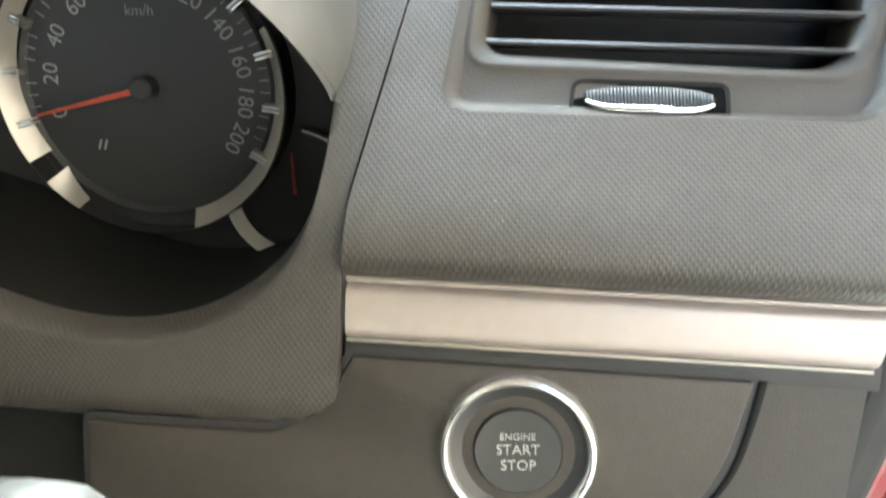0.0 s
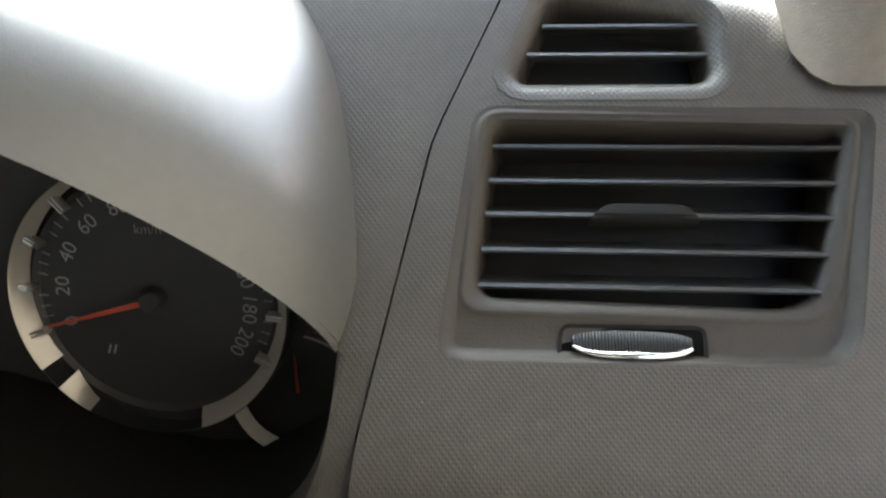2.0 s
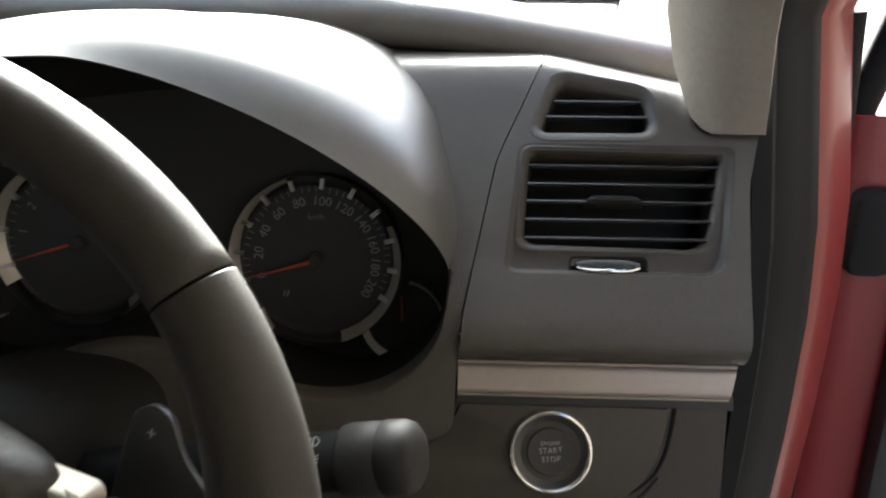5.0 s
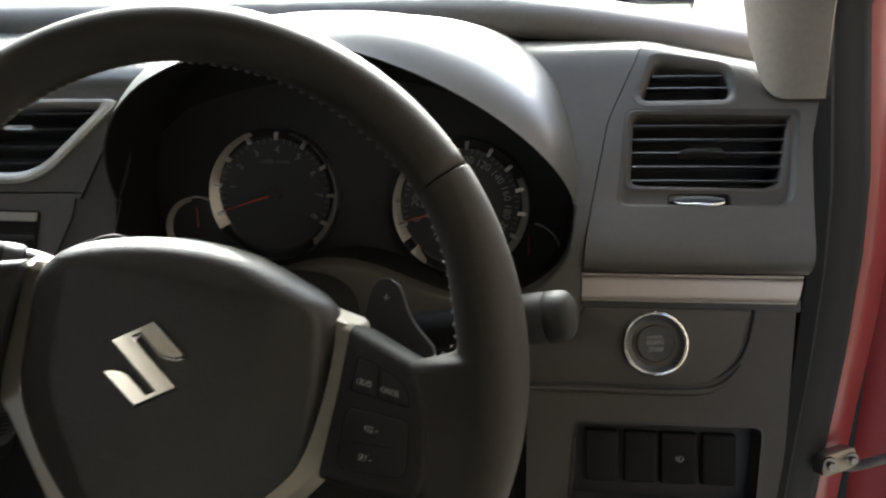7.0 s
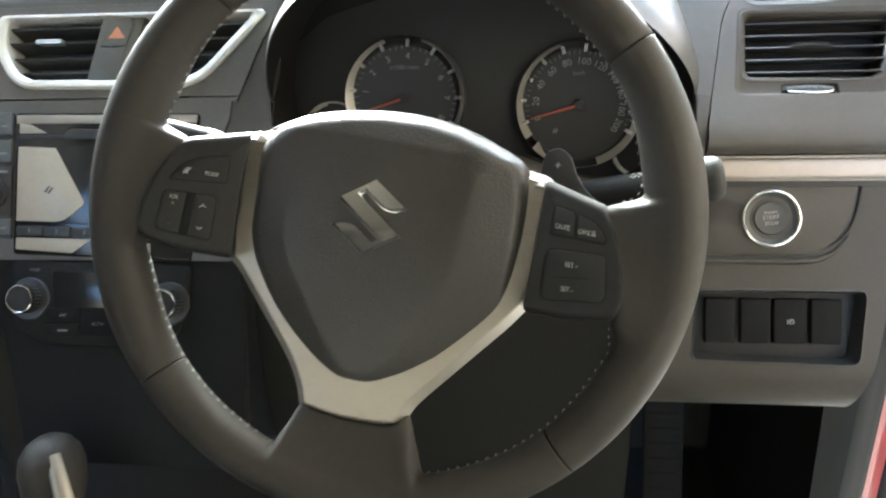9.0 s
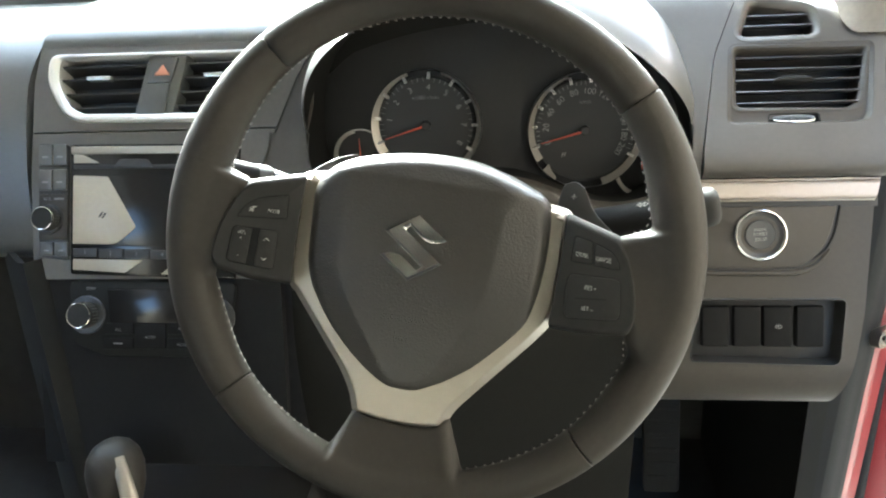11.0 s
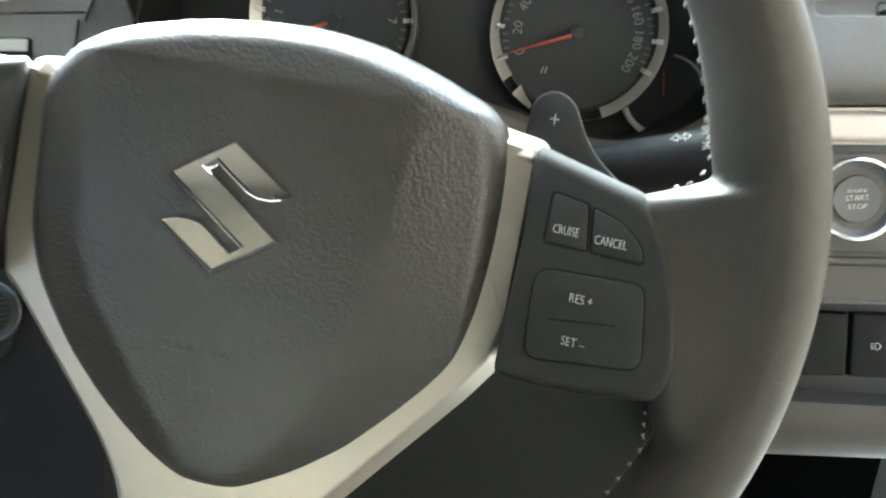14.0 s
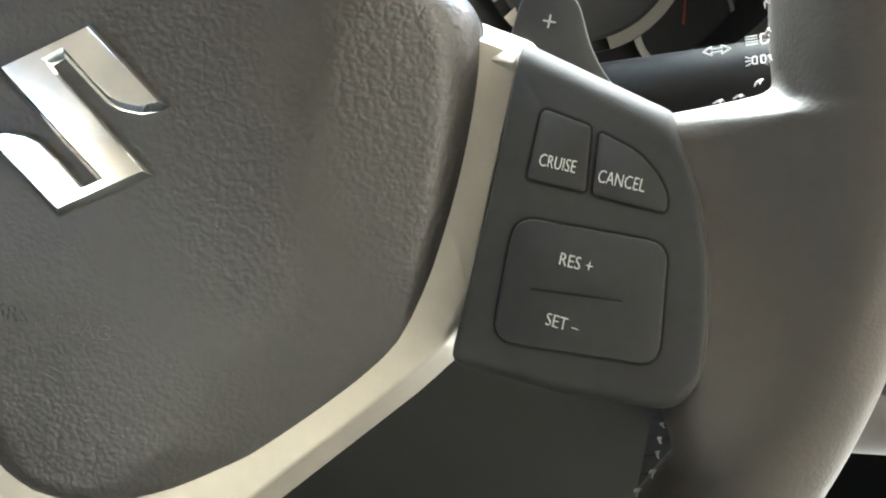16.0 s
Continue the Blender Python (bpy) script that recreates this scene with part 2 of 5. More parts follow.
def lathe(name, fr, profile, mat, parent=None, label="", n=48, a0=0.0, a1=360.0, angle=35):
    full = abs(a1 - a0) >= 360
    m = n if full else n + 1
    rings = []
    for r, h in profile:
        rings.append([fr.at(r * math.cos(radians(a0 + (a1 - a0) * k / n)), r * math.sin(radians(a0 + (a1 - a0) * k / n)), h) for k in range(m)])
    v, f = rings_mesh(rings, closed=full, cap0=False, cap1=False)
    return mesh_part(name, v, f, mat, parent, label, angle)


def tube(name, path, radius, mat, parent=None, label="", n=10, closed=False, flat=1.0, up=None):
    """A round bar along a path. radius: one, or a function of the way along it."""
    path = [Vector(p) for p in path]
    m = len(path)
    rings, prev = [], None
    for i, p in enumerate(path):
        a, b = (path[i - 1], path[(i + 1) % m]) if closed else (path[max(i - 1, 0)], path[min(i + 1, m - 1)])
        t = (b - a).normalized()
        if prev is None:
            ref = Vector(up) if up else (Vector((0, 0, 1)) if abs(t.z) < 0.9 else Vector((1, 0, 0)))
        else:
            ref = prev
        y = (ref - t * ref.dot(t)).normalized()
        prev = y
        x = t.cross(y)
        r = radius(i / (m - 1)) if callable(radius) else radius
        rings.append([p + x * (r * math.cos(2 * math.pi * k / n)) + y * (r * flat * math.sin(2 * math.pi * k / n)) for k in range(n)])
    if closed:
        rings.append(rings[0])
    v, f = rings_mesh(rings, cap0=not closed, cap1=not closed)
    return mesh_part(name, v, f, mat, parent, label, 50)


def smooth_path(points, n=8, closed=False):
    """A smooth line through points."""
    pts = [Vector(p) for p in points]
    m = len(pts)
    out = []
    for i in range(m if closed else m - 1):
        if closed:
            p0, p1, p2, p3 = (pts[(i + k) % m] for k in (-1, 0, 1, 2))
        else:
            p0, p1, p2, p3 = pts[max(i - 1, 0)], pts[i], pts[i + 1], pts[min(i + 2, m - 1)]
        for k in range(n):
            t = k / n
            out.append(0.5 * (2 * p1 + (p2 - p0) * t + (2 * p0 - 5 * p1 + 4 * p2 - p3) * t * t + (3 * p1 - p0 - 3 * p2 + p3) * t ** 3))
    if not closed:
        out.append(pts[-1])
    return out


def writing(name, body, fr, size, mat, parent=None, depth=0.0002, align="CENTER", sx=1.0):
    cu = bpy.data.curves.new(name, "FONT")
    cu.body, cu.size, cu.extrude, cu.align_x, cu.align_y, cu.resolution_u = body, size, depth, align, "CENTER", 3
    cu.offset = -0.006 * size if name == "numeral" else -0.011 * size
    tmp = new(name, cu)
    bpy.context.view_layer.update()
    me = bpy.data.meshes.new_from_object(tmp.evaluated_get(bpy.context.evaluated_depsgraph_get()))
    bpy.data.objects.remove(tmp)
    bpy.data.curves.remove(cu)
    for v in me.vertices:
        v.co = fr.at(v.co.x * sx, v.co.y, v.co.z)
    me.materials.clear()
    me.materials.append(mat)
    ob = new(name, me)
    if parent:
        ob.parent = parent
        bpy.context.view_layer.update()
        ob.matrix_parent_inverse = parent.matrix_world.inverted()
    return ob


def cut(ob, fr, outline, h0, h1):
    """Cuts a hole of that outline through a mesh."""
    outline = [p for i, p in enumerate(outline) if (Vector(p) - Vector(outline[i - 1])).length > 1e-5]
    v, f = rings_mesh([[fr.at(u, w, h0) for u, w in outline], [fr.at(u, w, h1) for u, w in outline]])
    tool = mesh_part("tool", v, f, BLACK)
    mod = ob.modifiers.new("cut", "BOOLEAN")
    mod.operation, mod.object, mod.solver = "DIFFERENCE", tool, "EXACT"
    bpy.context.view_layer.update()
    me = bpy.data.meshes.new_from_object(ob.evaluated_get(bpy.context.evaluated_depsgraph_get()))
    ob.modifiers.clear()
    assert len(me.polygons) > 4, ob.name
    old = ob.data
    ob.data = me
    bpy.data.meshes.remove(old)
    bpy.data.objects.remove(tool)
    me.set_sharp_from_angle(angle=radians(35))
    return ob


def sheet(name, rows, thick, mat, parent=None, label="", angle=40):
    """A solid sheet: rows of points, given a thickness away from its front."""
    n = len(rows[0])
    back = []
    for i, r in enumerate(rows):
        b = []
        for j, p in enumerate(r):
            du = Vector(r[min(j + 1, n - 1)]) - Vector(r[max(j - 1, 0)])
            dv = Vector(rows[min(i + 1, len(rows) - 1)][j]) - Vector(rows[max(i - 1, 0)][j])
            b.append(Vector(p) - du.cross(dv).normalized() * thick)
        back.append(b)
    v = [Vector(p) for r in rows for p in r] + [p for r in back for p in r]
    m, k = len(rows), len(rows) * n
    f = []
    for i in range(m - 1):
        for j in range(n - 1):
            a, b, c, d = i * n + j, i * n + j + 1, (i + 1) * n + j + 1, (i + 1) * n + j
            f += [(a, b, c, d), (k + d, k + c, k + b, k + a)]
    for i in range(m - 1):
        for j in (0, n - 1):
            a, d = i * n + j, (i + 1) * n + j
            f.append((a, d, k + d, k + a))
    for i in (0, m - 1):
        for j in range(n - 1):
            a, b = i * n + j, i * n + j + 1
            f.append((a, b, k + b, k + a))
    return mesh_part(name, v, f, mat, parent, label, angle)


def interp(x, xs, ys):
    return float(np.interp(x, xs, ys))


# ---- planes of the dashboard ----
X, FULL = Vector((1, 0, 0)), 1.0
FASCIA = Frame((0, 0.2262, 0.953), X, (0, 1.0, 1))
LOWER = Frame((0, 0.19, 0.87), X, (0, 0.37, 1))
CENTRE = Frame((0, 0.159, 0.794), X, (0, 0.46, 1))
DIAL = Frame((0, 0.285, 0.93), X, (0, 0.15, 1))
TILT = radians(19)
WHEEL = Frame((0.0015, 0, 0.93), X, (0, math.sin(TILT), math.cos(TILT))).moved(0, 0, 0, -9.5)


def fk(z):
    """How far out along the line from the driver's eye the fascia lies at a nominal height."""
    y = 0.222 + (z - 0.953) * 1.15
    return 0.3332 / (y - 0.015 - z + 1.075)


def fz(z):
    return (1.075 + fk(z) * (z - 1.075) - 0.953) * math.sqrt(2)


def on_fascia(points):
    return [(0.268 + fk(z) * (x - 0.268), fz(z)) for x, z in points]


def lz(z):
    return (z - 0.87) * 1.0662


def cz(z):
    return (z - 0.794) * 1.1007


# ---- structure: ground, cabin shell, windows ----
def block(name, lo, hi, mat, parent=None, label=""):
    v = [(x, y, z) for x in (lo[0], hi[0]) for y in (lo[1], hi[1]) for z in (lo[2], hi[2])]
    f = [(0, 1, 3, 2), (4, 6, 7, 5), (0, 4, 5, 1), (2, 3, 7, 6), (0, 2, 6, 4), (1, 5, 7, 3)]
    return mesh_part(name, v, f, mat, parent, label)


ground = mesh_part("ground", [(-400, -400, 0), (400, -400, 0), (400, 400, 0), (-400, 400, 0)], [(0, 1, 2, 3)], CONCRETE)
tagged(ground, "worn grey asphalt ground outside the car", "ground", kind="structure")
floor = block("floor", (-1.1, -1.6, 0.22), (0.44, 0.75, 0.25), CARPET)
tagged(floor, "black carpeted footwell floor of the car", "floor", kind="structure")
ceiling = block("ceiling", (-1.05, -1.7, 1.45), (0.48, 0.24, 1.48), LINING)
tagged(ceiling, "pale fabric roof lining of the car", "ceiling", kind="structure")
# unseen, in place of seats and rear window; tone set for bounce and reflections
wall_rear = block("wall_rear", (-1.1, -1.75, 0.22), (0.44, -1.7, 1.45), SEATCLOTH)
tagged(wall_rear, "unseen plain beige wall added to close the cabin and tone its bounce", "wall", kind="structure")
wall_left = block("wall_left", (-1.14, -1.7, 0.22), (-1.1, 0.7, 1.22), DARK)
tagged(wall_left, "dark plain far side door wall of the cabin", "wall", kind="structure")
# unseen blocker, its front end set by how much side light it stops
wall_right = block("wall_right", (0.44, -1.7, 0.22), (0.48, -0.45, 1.45), DARK)
tagged(wall_right, "unseen dark wall added behind the driver's door to block light", "wall", kind="structure")
wall_front = block("wall_front", (-1.1, 0.72, 0.22), (0.44, 0.75, 1.03), CARPET)
tagged(wall_front, "dark bulkhead under the windscreen", "wall", kind="structure")

PLASTER = material("plain_plaster", (0.165, 0.14, 0.112), 0.9, spread=0.15, scale=8, bump=0.3, bump_scale=60)
# added out of view: keeps low blue sky off the passenger side
tagged(block("wall_opposite", (-3.4, -4.0, 0), (-3.25, 1.6, 3.2), PLASTER), "unseen plain wall added across from the car to block blue sky", "wall", kind="structure")
# added out of view: limits light through the open driver's door
tagged(block("wall_beside", (1.62, -4.0, 0), (1.75, 1.2, 3.6), PLASTER), "unseen plain wall added beside the car to cut side light", "wall", kind="structure")
kick = block("kick_panel", (0.372, 0.27, 0.25), (0.392, 0.72, 0.93), APRON)
tagged(kick, "dark kick panel at the side of the footwell", "panel", kind="structure")

# ---- dashboard ----
dashboard = empty("dashboard", (0, 0.4, 0.7), "dark grey moulded plastic car dashboard with fine lozenge grain", "dashboard")

SEAM_Z, SEAM_X = (0.885, 0.90, 0.93, 0.9505, 1.0017, 1.049, 1.07), (0.2215, 0.2222, 0.2243, 0.2295, 0.2429, 0.2691, 0.285)
END_Z, END_X = (0.90, 0.945, 0.99, 1.015, 1.07), (0.3765, 0.384, 0.3915, 0.401, 0.41)
TOP_X, TOP_Z = (0.16, 0.20, 0.28, 0.36, 0.42), (1.066, 1.064, 1.0535, 1.0385, 1.026)


def upper_slope(x):
    """The dashboard's slope above its lower lip: a straight rise, then a roll over to the top."""
    z = interp(x, TOP_X, TOP_Z) - 0.008
    y = 0.2262 + (z - 0.953)
    return smooth_path([(0, 0.2262, 0.953), (0, 0.2262 + (y - 0.2262) * 0.35, 0.953 + (z - 0.953) * 0.35), (0, 0.2262 + (y - 0.2262) * 0.7, 0.953 + (z - 0.953) * 0.7), (0, y, z), (0, y + 0.016, z + 0.0068), (0, y + 0.044, z + 0.008), (0, y + 0.08, z + 0.008)], 5)


under = smooth_path([(0, 0.207, 0.9055), (0, 0.196, 0.908), (0, 0.1915, 0.917), (0, 0.1965, 0.926), (0, 0.2100, 0.9385), (0, 0.2262, 0.953)], 4)[:-1]
columns = []
for k in range(17):
    line = []
    for p in under + upper_slope(0.265 + 0.135 * k / 16):
        x0, x1 = interp(p.z, SEAM_Z, SEAM_X) + 0.0008, interp(p.z, END_Z, END_X)
        line.append((x0 + (x1 - x0) * k / 16, p.y, p.z))
    columns.append(line)
rows = [list(r) for r in zip(*columns)]
fascia = sheet("fascia_panel", rows, 0.012, DASH, dashboard)

VENT_OP = rounded(on_fascia([(0.259, 0.965), (0.361, 0.9638), (0.3785, 1.0047), (0.2635, 1.0054)]), (0.008, 0.012, 0.006, 0.006), 6)
VENT_LIP = rounded(on_fascia([(0.2535, 0.9607), (0.3680, 0.9604), (0.3832, 1.0073), (0.2585, 1.0079)]), (0.009, 0.014, 0.008, 0.008), 6)
VENT_BASE = rounded(on_fascia([(0.2473, 0.9503), (0.3705, 0.9508), (0.3885, 1.0085), (0.2565, 1.0095)]), (0.010, 0.014, 0.008, 0.009), 6)
DEMIST = rounded(on_fascia([(0.2703, 1.0167), (0.3372, 1.017), (0.3345, 1.0344), (0.2835, 1.0418)]), (0.005, 0.007, 0.008, 0.006), 6)
cut(fascia, FASCIA, VENT_BASE, -0.04, 0.02)
cut(fascia, FASCIA, offset(DEMIST, 0.0068), -0.04, 0.02)


def merged(a, b, t):
    return [(p[0] * (1 - t) + q[0] * t, p[1] * (1 - t) + q[1] * t) for p, q in zip(a, b)]


def slat(name, fr, u0, u1, v, deep, mat, parent, down=27, thick=0.0017, front=-0.004):
    """A thin vane with a rounded nose, running from u0 to u1 and back into the duct."""
    c, s = math.cos(radians(down)), math.sin(radians(down))
    sec = [(0.0, 0.0), (0.0008, thick / 2), (deep, thick / 2), (deep, -thick / 2), (0.0008, -thick / 2)]
    rings = [[fr.at(u, v + d * s + h * c, front - d * c + h * s) for d, h in sec] for u in (u0, u1)]
    vs, f = rings_mesh(rings)
    return mesh_part(name, vs, f, mat, parent)


def face_vent():
    vent = empty("air_vent", FASCIA.at(0.31, fz(0.985)), "dark grey rectangular side air vent with horizontal slats", "air vent")
    rings = []

    def sunk(u, v):
        """The dish round the slats lies flush at its top and passenger end and deepest below."""
        low = 1 - min(max(v / 0.062, 0), 1)
        return -0.0002 - 0.0052 * low ** 1.4 * (0.45 + 0.55 * min(max((u - 0.248) / 0.03, 0), 1)) - 0.0012 * min(max((u - 0.36) / 0.012, 0), 1)

    for o, k, h in ((offset(VENT_BASE, 0.0004), 0, -0.003), (offset(VENT_BASE, 0.0001), 0, -0.0001), (offset(VENT_BASE, -0.0008), 0.08, -0.0001), (offset(VENT_BASE, -0.0018), 0.3, -0.0001), (offset(VENT_BASE, -0.0030), 0.65, 0), (offset(VENT_BASE, -0.0042), 0.93, 0), (offset(VENT_BASE, -0.0050), 1, 0), (offset(VENT_LIP, 0.0012), 1, 0), (offset(VENT_LIP, 0.0004), 1, 0.0002), (offset(VENT_LIP, -0.0004), 1, 0.0006), (offset(VENT_LIP, -0.0012), 1, 0.0005), (merged(VENT_LIP, VENT_OP, 0.55), 1, -0.0006), (merged(VENT_LIP, VENT_OP, 0.85), 1, -0.0022), (VENT_OP, 1, -0.0042), (offset(VENT_OP, -0.001), 0, -0.03)):
        rings.append([FASCIA.at(u, v, h + k * sunk(u, v)) for u, v in o])
    vs, f = rings_mesh(rings, cap0=False, cap1=False)
    mesh_part("surround", vs, f, DASH_LOW, vent, "grey plastic vent surround", 60)
    plate("duct", FASCIA, offset(VENT_OP, 0.002), -0.034, -0.03, 0.001, BLACK, vent)
    for z in (1.0000, 0.9913, 0.9832, 0.9749, 0.9668):
        k = (z - 0.9645) / 0.0405
        slat("slat", FASCIA, 0.2592 + 0.0042 * k, 0.3635 + 0.017 * k, fz(z), 0.02, SLAT, vent)
    tab = rounded([(0.2945, fz(0.9828)), (0.3305, fz(0.9828)), (0.3255, fz(0.9864)), (0.3, fz(0.9864))], (0.001, 0.001, 0.006, 0.006), 5)
    plate("tab", FASCIA, tab, -0.012, -0.0032, 0.0015, APRON, vent, "satin black thumb tab of the vent")
    # shut-off wheel under the slats, in a dark slot that cuts into the ledge
    hole = rounded([(0.2846, fz(0.9500)), (0.3288, fz(0.9504)), (0.3286, fz(0.9588)), (0.2856, fz(0.9586))], 0.003, 5)
    plate("slot", FASCIA, hole, -0.009, -0.0038, 0.0006, GAP, vent)
    moulding("slot_edge", FASCIA, hole, [(0.0006, -0.008), (0.0006, -0.0032), (-0.0006, -0.0036), (-0.0006, -0.008)], APRON, vent)
    arc = [k / 10 for k in range(-10, 11)]
    rings = []
    for v0, r in ((fz(0.9523), 0.0), (fz(0.9525), 0.0008), (fz(0.9535), 0.0012), (fz(0.9565), 0.0006), (fz(0.9577), -0.0006), (fz(0.9578), -0.004)):
        rings.append([FASCIA.at(0.3068 + 0.0183 * q, v0 + (0.0030 - 0.55 * (v0 - fz(0.9523))) * q ** 4, r - 0.0026 - 0.0014 * q * q) for q in arc])
    vs, f = rings_mesh(rings, closed=False, cap0=False, cap1=False)
    mesh_part("shutter_wheel", vs, f, STALK, vent, "ribbed black shut-off wheel", 60)
    for k in range(-18, 19):
        q = k / 18 * 0.95
        tube("rib", [FASCIA.at(0.3068 + 0.0183 * q, v0 + (0.0030 - 0.55 * (v0 - fz(0.9523))) * q ** 4, h - 0.0026 - 0.0014 * q * q) for v0, h in ((fz(0.9531), 0.0013), (fz(0.9548), 0.0012), (fz(0.9566), 0.0007), (fz(0.9576), -0.0004))], 0.00034, SATIN, vent, n=5)
    bar = [(0.3068 + 0.0178 * q, fz(0.9524) + 0.0028 * q ** 4, -0.0012 - 0.0014 * q * q) for q in arc]
    tube("chrome_bar", [FASCIA.at(*p) for p in bar], lambda t: 0.0006 + 0.0007 * math.sin(math.pi * t) ** 0.6, CHROME, vent, "bright chrome bar on the shut-off wheel", 8)
    return vent


face_vent()

demister = empty("demister_vent", FASCIA.at(0.305, fz(1.028)), "small dark side window demister vent with two slats", "air vent")
moulding("frame", FASCIA, DEMIST, [(0.0095, -0.0006), (0.0088, 0.0003), (0.0065, 0.0002), (0.0042, -0.0005), (0.0022, -0.0017), (0.0008, -0.0034), (0, -0.0055), (0, -0.022), (0.0035, -0.022)], DASH, demister)
plate("duct", FASCIA, offset(DEMIST, 0.002), -0.026, -0.022, 0.001, BLACK, demister)
slat("slat", FASCIA, 0.2742, 0.337, fz(1.0243), 0.016, SATIN, demister, front=-0.003)
slat("slat", FASCIA, 0.2795, 0.336, fz(1.0325), 0.014, SATIN, demister, front=-0.003)

# ---- silver trim and lower panels ----
band = empty("trim_band", LOWER.at(0.3, lz(0.895)), "satin silver trim band across the dark dashboard", "trim strip")
rows = []
for k in range(13):
    a = k / 12
    z = 0.8868 + 0.0158 * a
    rows.append([LOWER.at(0.2232 + ((0.3724 + 0.0035 * a) - 0.2232) * q / 8, lz(z), 0.0008 + 0.0034 * math.sqrt(max(0, 1 - (2 * a - 1) ** 4))) for q in range(9)])
sheet("face", rows, 0.003, BAND, band)
tube("upper_bead", [LOWER.at(0.2230, lz(0.9036), 0.0022), LOWER.at(0.3762, lz(0.9036), 0.0022)], 0.0011, BAND, band, n=8)
tube("lower_bead", [LOWER.at(0.2232, lz(0.8862), 0.0012), LOWER.at(0.3722, lz(0.8862), 0.0012)], 0.0007, SILVER, band, n=8)
groove_strip = plate("trim_gap", LOWER, box2(0.299, lz(0.8845), 0.152, 0.008), -0.006, 0.0004, 0.0002, BLACK, dashboard)

LOW_Z, LOW_X = (0.66, 0.698, 0.7495, 0.788, 0.888), (0.337, 0.3435, 0.3576, 0.365, 0.3725)
profile = smooth_path([(0, 0.1972, 0.8895), (0, 0.19, 0.87), (0, 0.1715, 0.82), (0, 0.1567, 0.78), (0, 0.1465, 0.752), (0, 0.1435, 0.735), (0, 0.147, 0.717), (0, 0.157, 0.703), (0, 0.175, 0.694), (0, 0.20, 0.69)], 3)
rows = []
for p in reversed(profile):
    x1 = interp(p.z, LOW_Z, LOW_X)
    x0 = interp(p.z, (0.812, 0.826, 0.852, 0.862, 0.872), (0.185, 0.1415, 0.1415, 0.195, 0.2225))
    rows.append([(x0 + (x1 - x0) * k / 14, p.y, p.z) for k in range(15)])
knee = sheet("knee_panel", rows, 0.01, DASH_LOW, dashboard, "brown-grey knee panel under the trim")
# lower dash behind the wheel; shade under the column is put into its black
apron = smooth_path([(0, 0.208, 0.862), (0, 0.186, 0.80), (0, 0.176, 0.74), (0, 0.182, 0.66), (0, 0.205, 0.55), (0, 0.23, 0.45)], 4)
rows = [[(-0.16 + 0.335 * k / 6, p.y, p.z) for k in range(7)] for p in reversed(apron)]
sheet("column_shade_apron", rows, 0.01, APRON, dashboard, "lower dash under the steering column, coloured black for the shade there")
POCKET = rounded([(0.2162, lz(0.7512)), (0.3445, lz(0.7485)), (0.3495, lz(0.8035)), (0.2205, lz(0.8035))], (0.004, 0.008, 0.006, 0.006), 5)
cut(knee, LOWER, POCKET, -0.05, 0.03)

insert = rounded([(0.1415, lz(0.8295)), (0.313, lz(0.8295)), (0.3335, lz(0.85)), (0.3415, lz(0.8822)), (0.2245, lz(0.8822)), (0.2208, lz(0.8752)), (0.2135, lz(0.8648)), (0.2025, lz(0.8582)), (0.1415, lz(0.8575))], (0.002, 0.022, 0.02, 0.003, 0.002, 0.004, 0.006, 0.006, 0.002), 6)
moulding("groove", LOWER, insert, [(0.0016, -0.002), (0.0016, 0.0006), (-0.001, 0.0006), (-0.001, -0.002)], BLACK, dashboard)
# tapering dark bead that draws the shade of a groove, without cutting one
side_gap = smooth_path([(0.3432, 0.8815, 0), (0.3408, 0.8680, 0), (0.3372, 0.8555, 0), (0.3305, 0.8450, 0), (0.3200, 0.8372, 0), (0.3060, 0.8325, 0)], 6)
tube("side_groove_shade", [LOWER.at(p.x, lz(p.y), 0.0009) for p in side_gap], lambda t: 0.0011 * (1 - t) ** 0.6 + 0.0002, STALK, dashboard, "dark bead standing in for groove shade beside the button panel", 10, flat=0.5, up=(0, -1, 0.3))
ledge = smooth_path([(0.1415, 0.8262, 0), (0.24, 0.8262, 0), (0.30, 0.8262, 0), (0.3215, 0.8315, 0), (0.335, 0.845, 0)], 6)
tube("ledge", [LOWER.at(p.x, lz(p.y), 0.0) for p in ledge], lambda t: 0.0034 * (1 - 0.6 * max(0, t - 0.6) / 0.4), DASH_LOW, dashboard, n=12, flat=0.75)
plate("button_panel", LOWER, offset(insert, -0.0006), -0.002, 0.0024, 0.0016, DASH_LOW, dashboard)

pocket = empty("switch_panel", LOWER.at(0.28, lz(0.775)), "dark recessed switch panel with blank covers and one lamp switch", "switch panel")
moulding("rim", LOWER, POCKET, [(0.0016, -0.0004), (0.0014, 0.0008), (0.0002, 0.0012), (0, -0.001), (-0.003, -0.018), (0.0016, -0.018)], DARK, pocket)
plate("back", LOWER, offset(POCKET, 0.001), -0.022, -0.0165, 0.0005, BLACK, pocket)
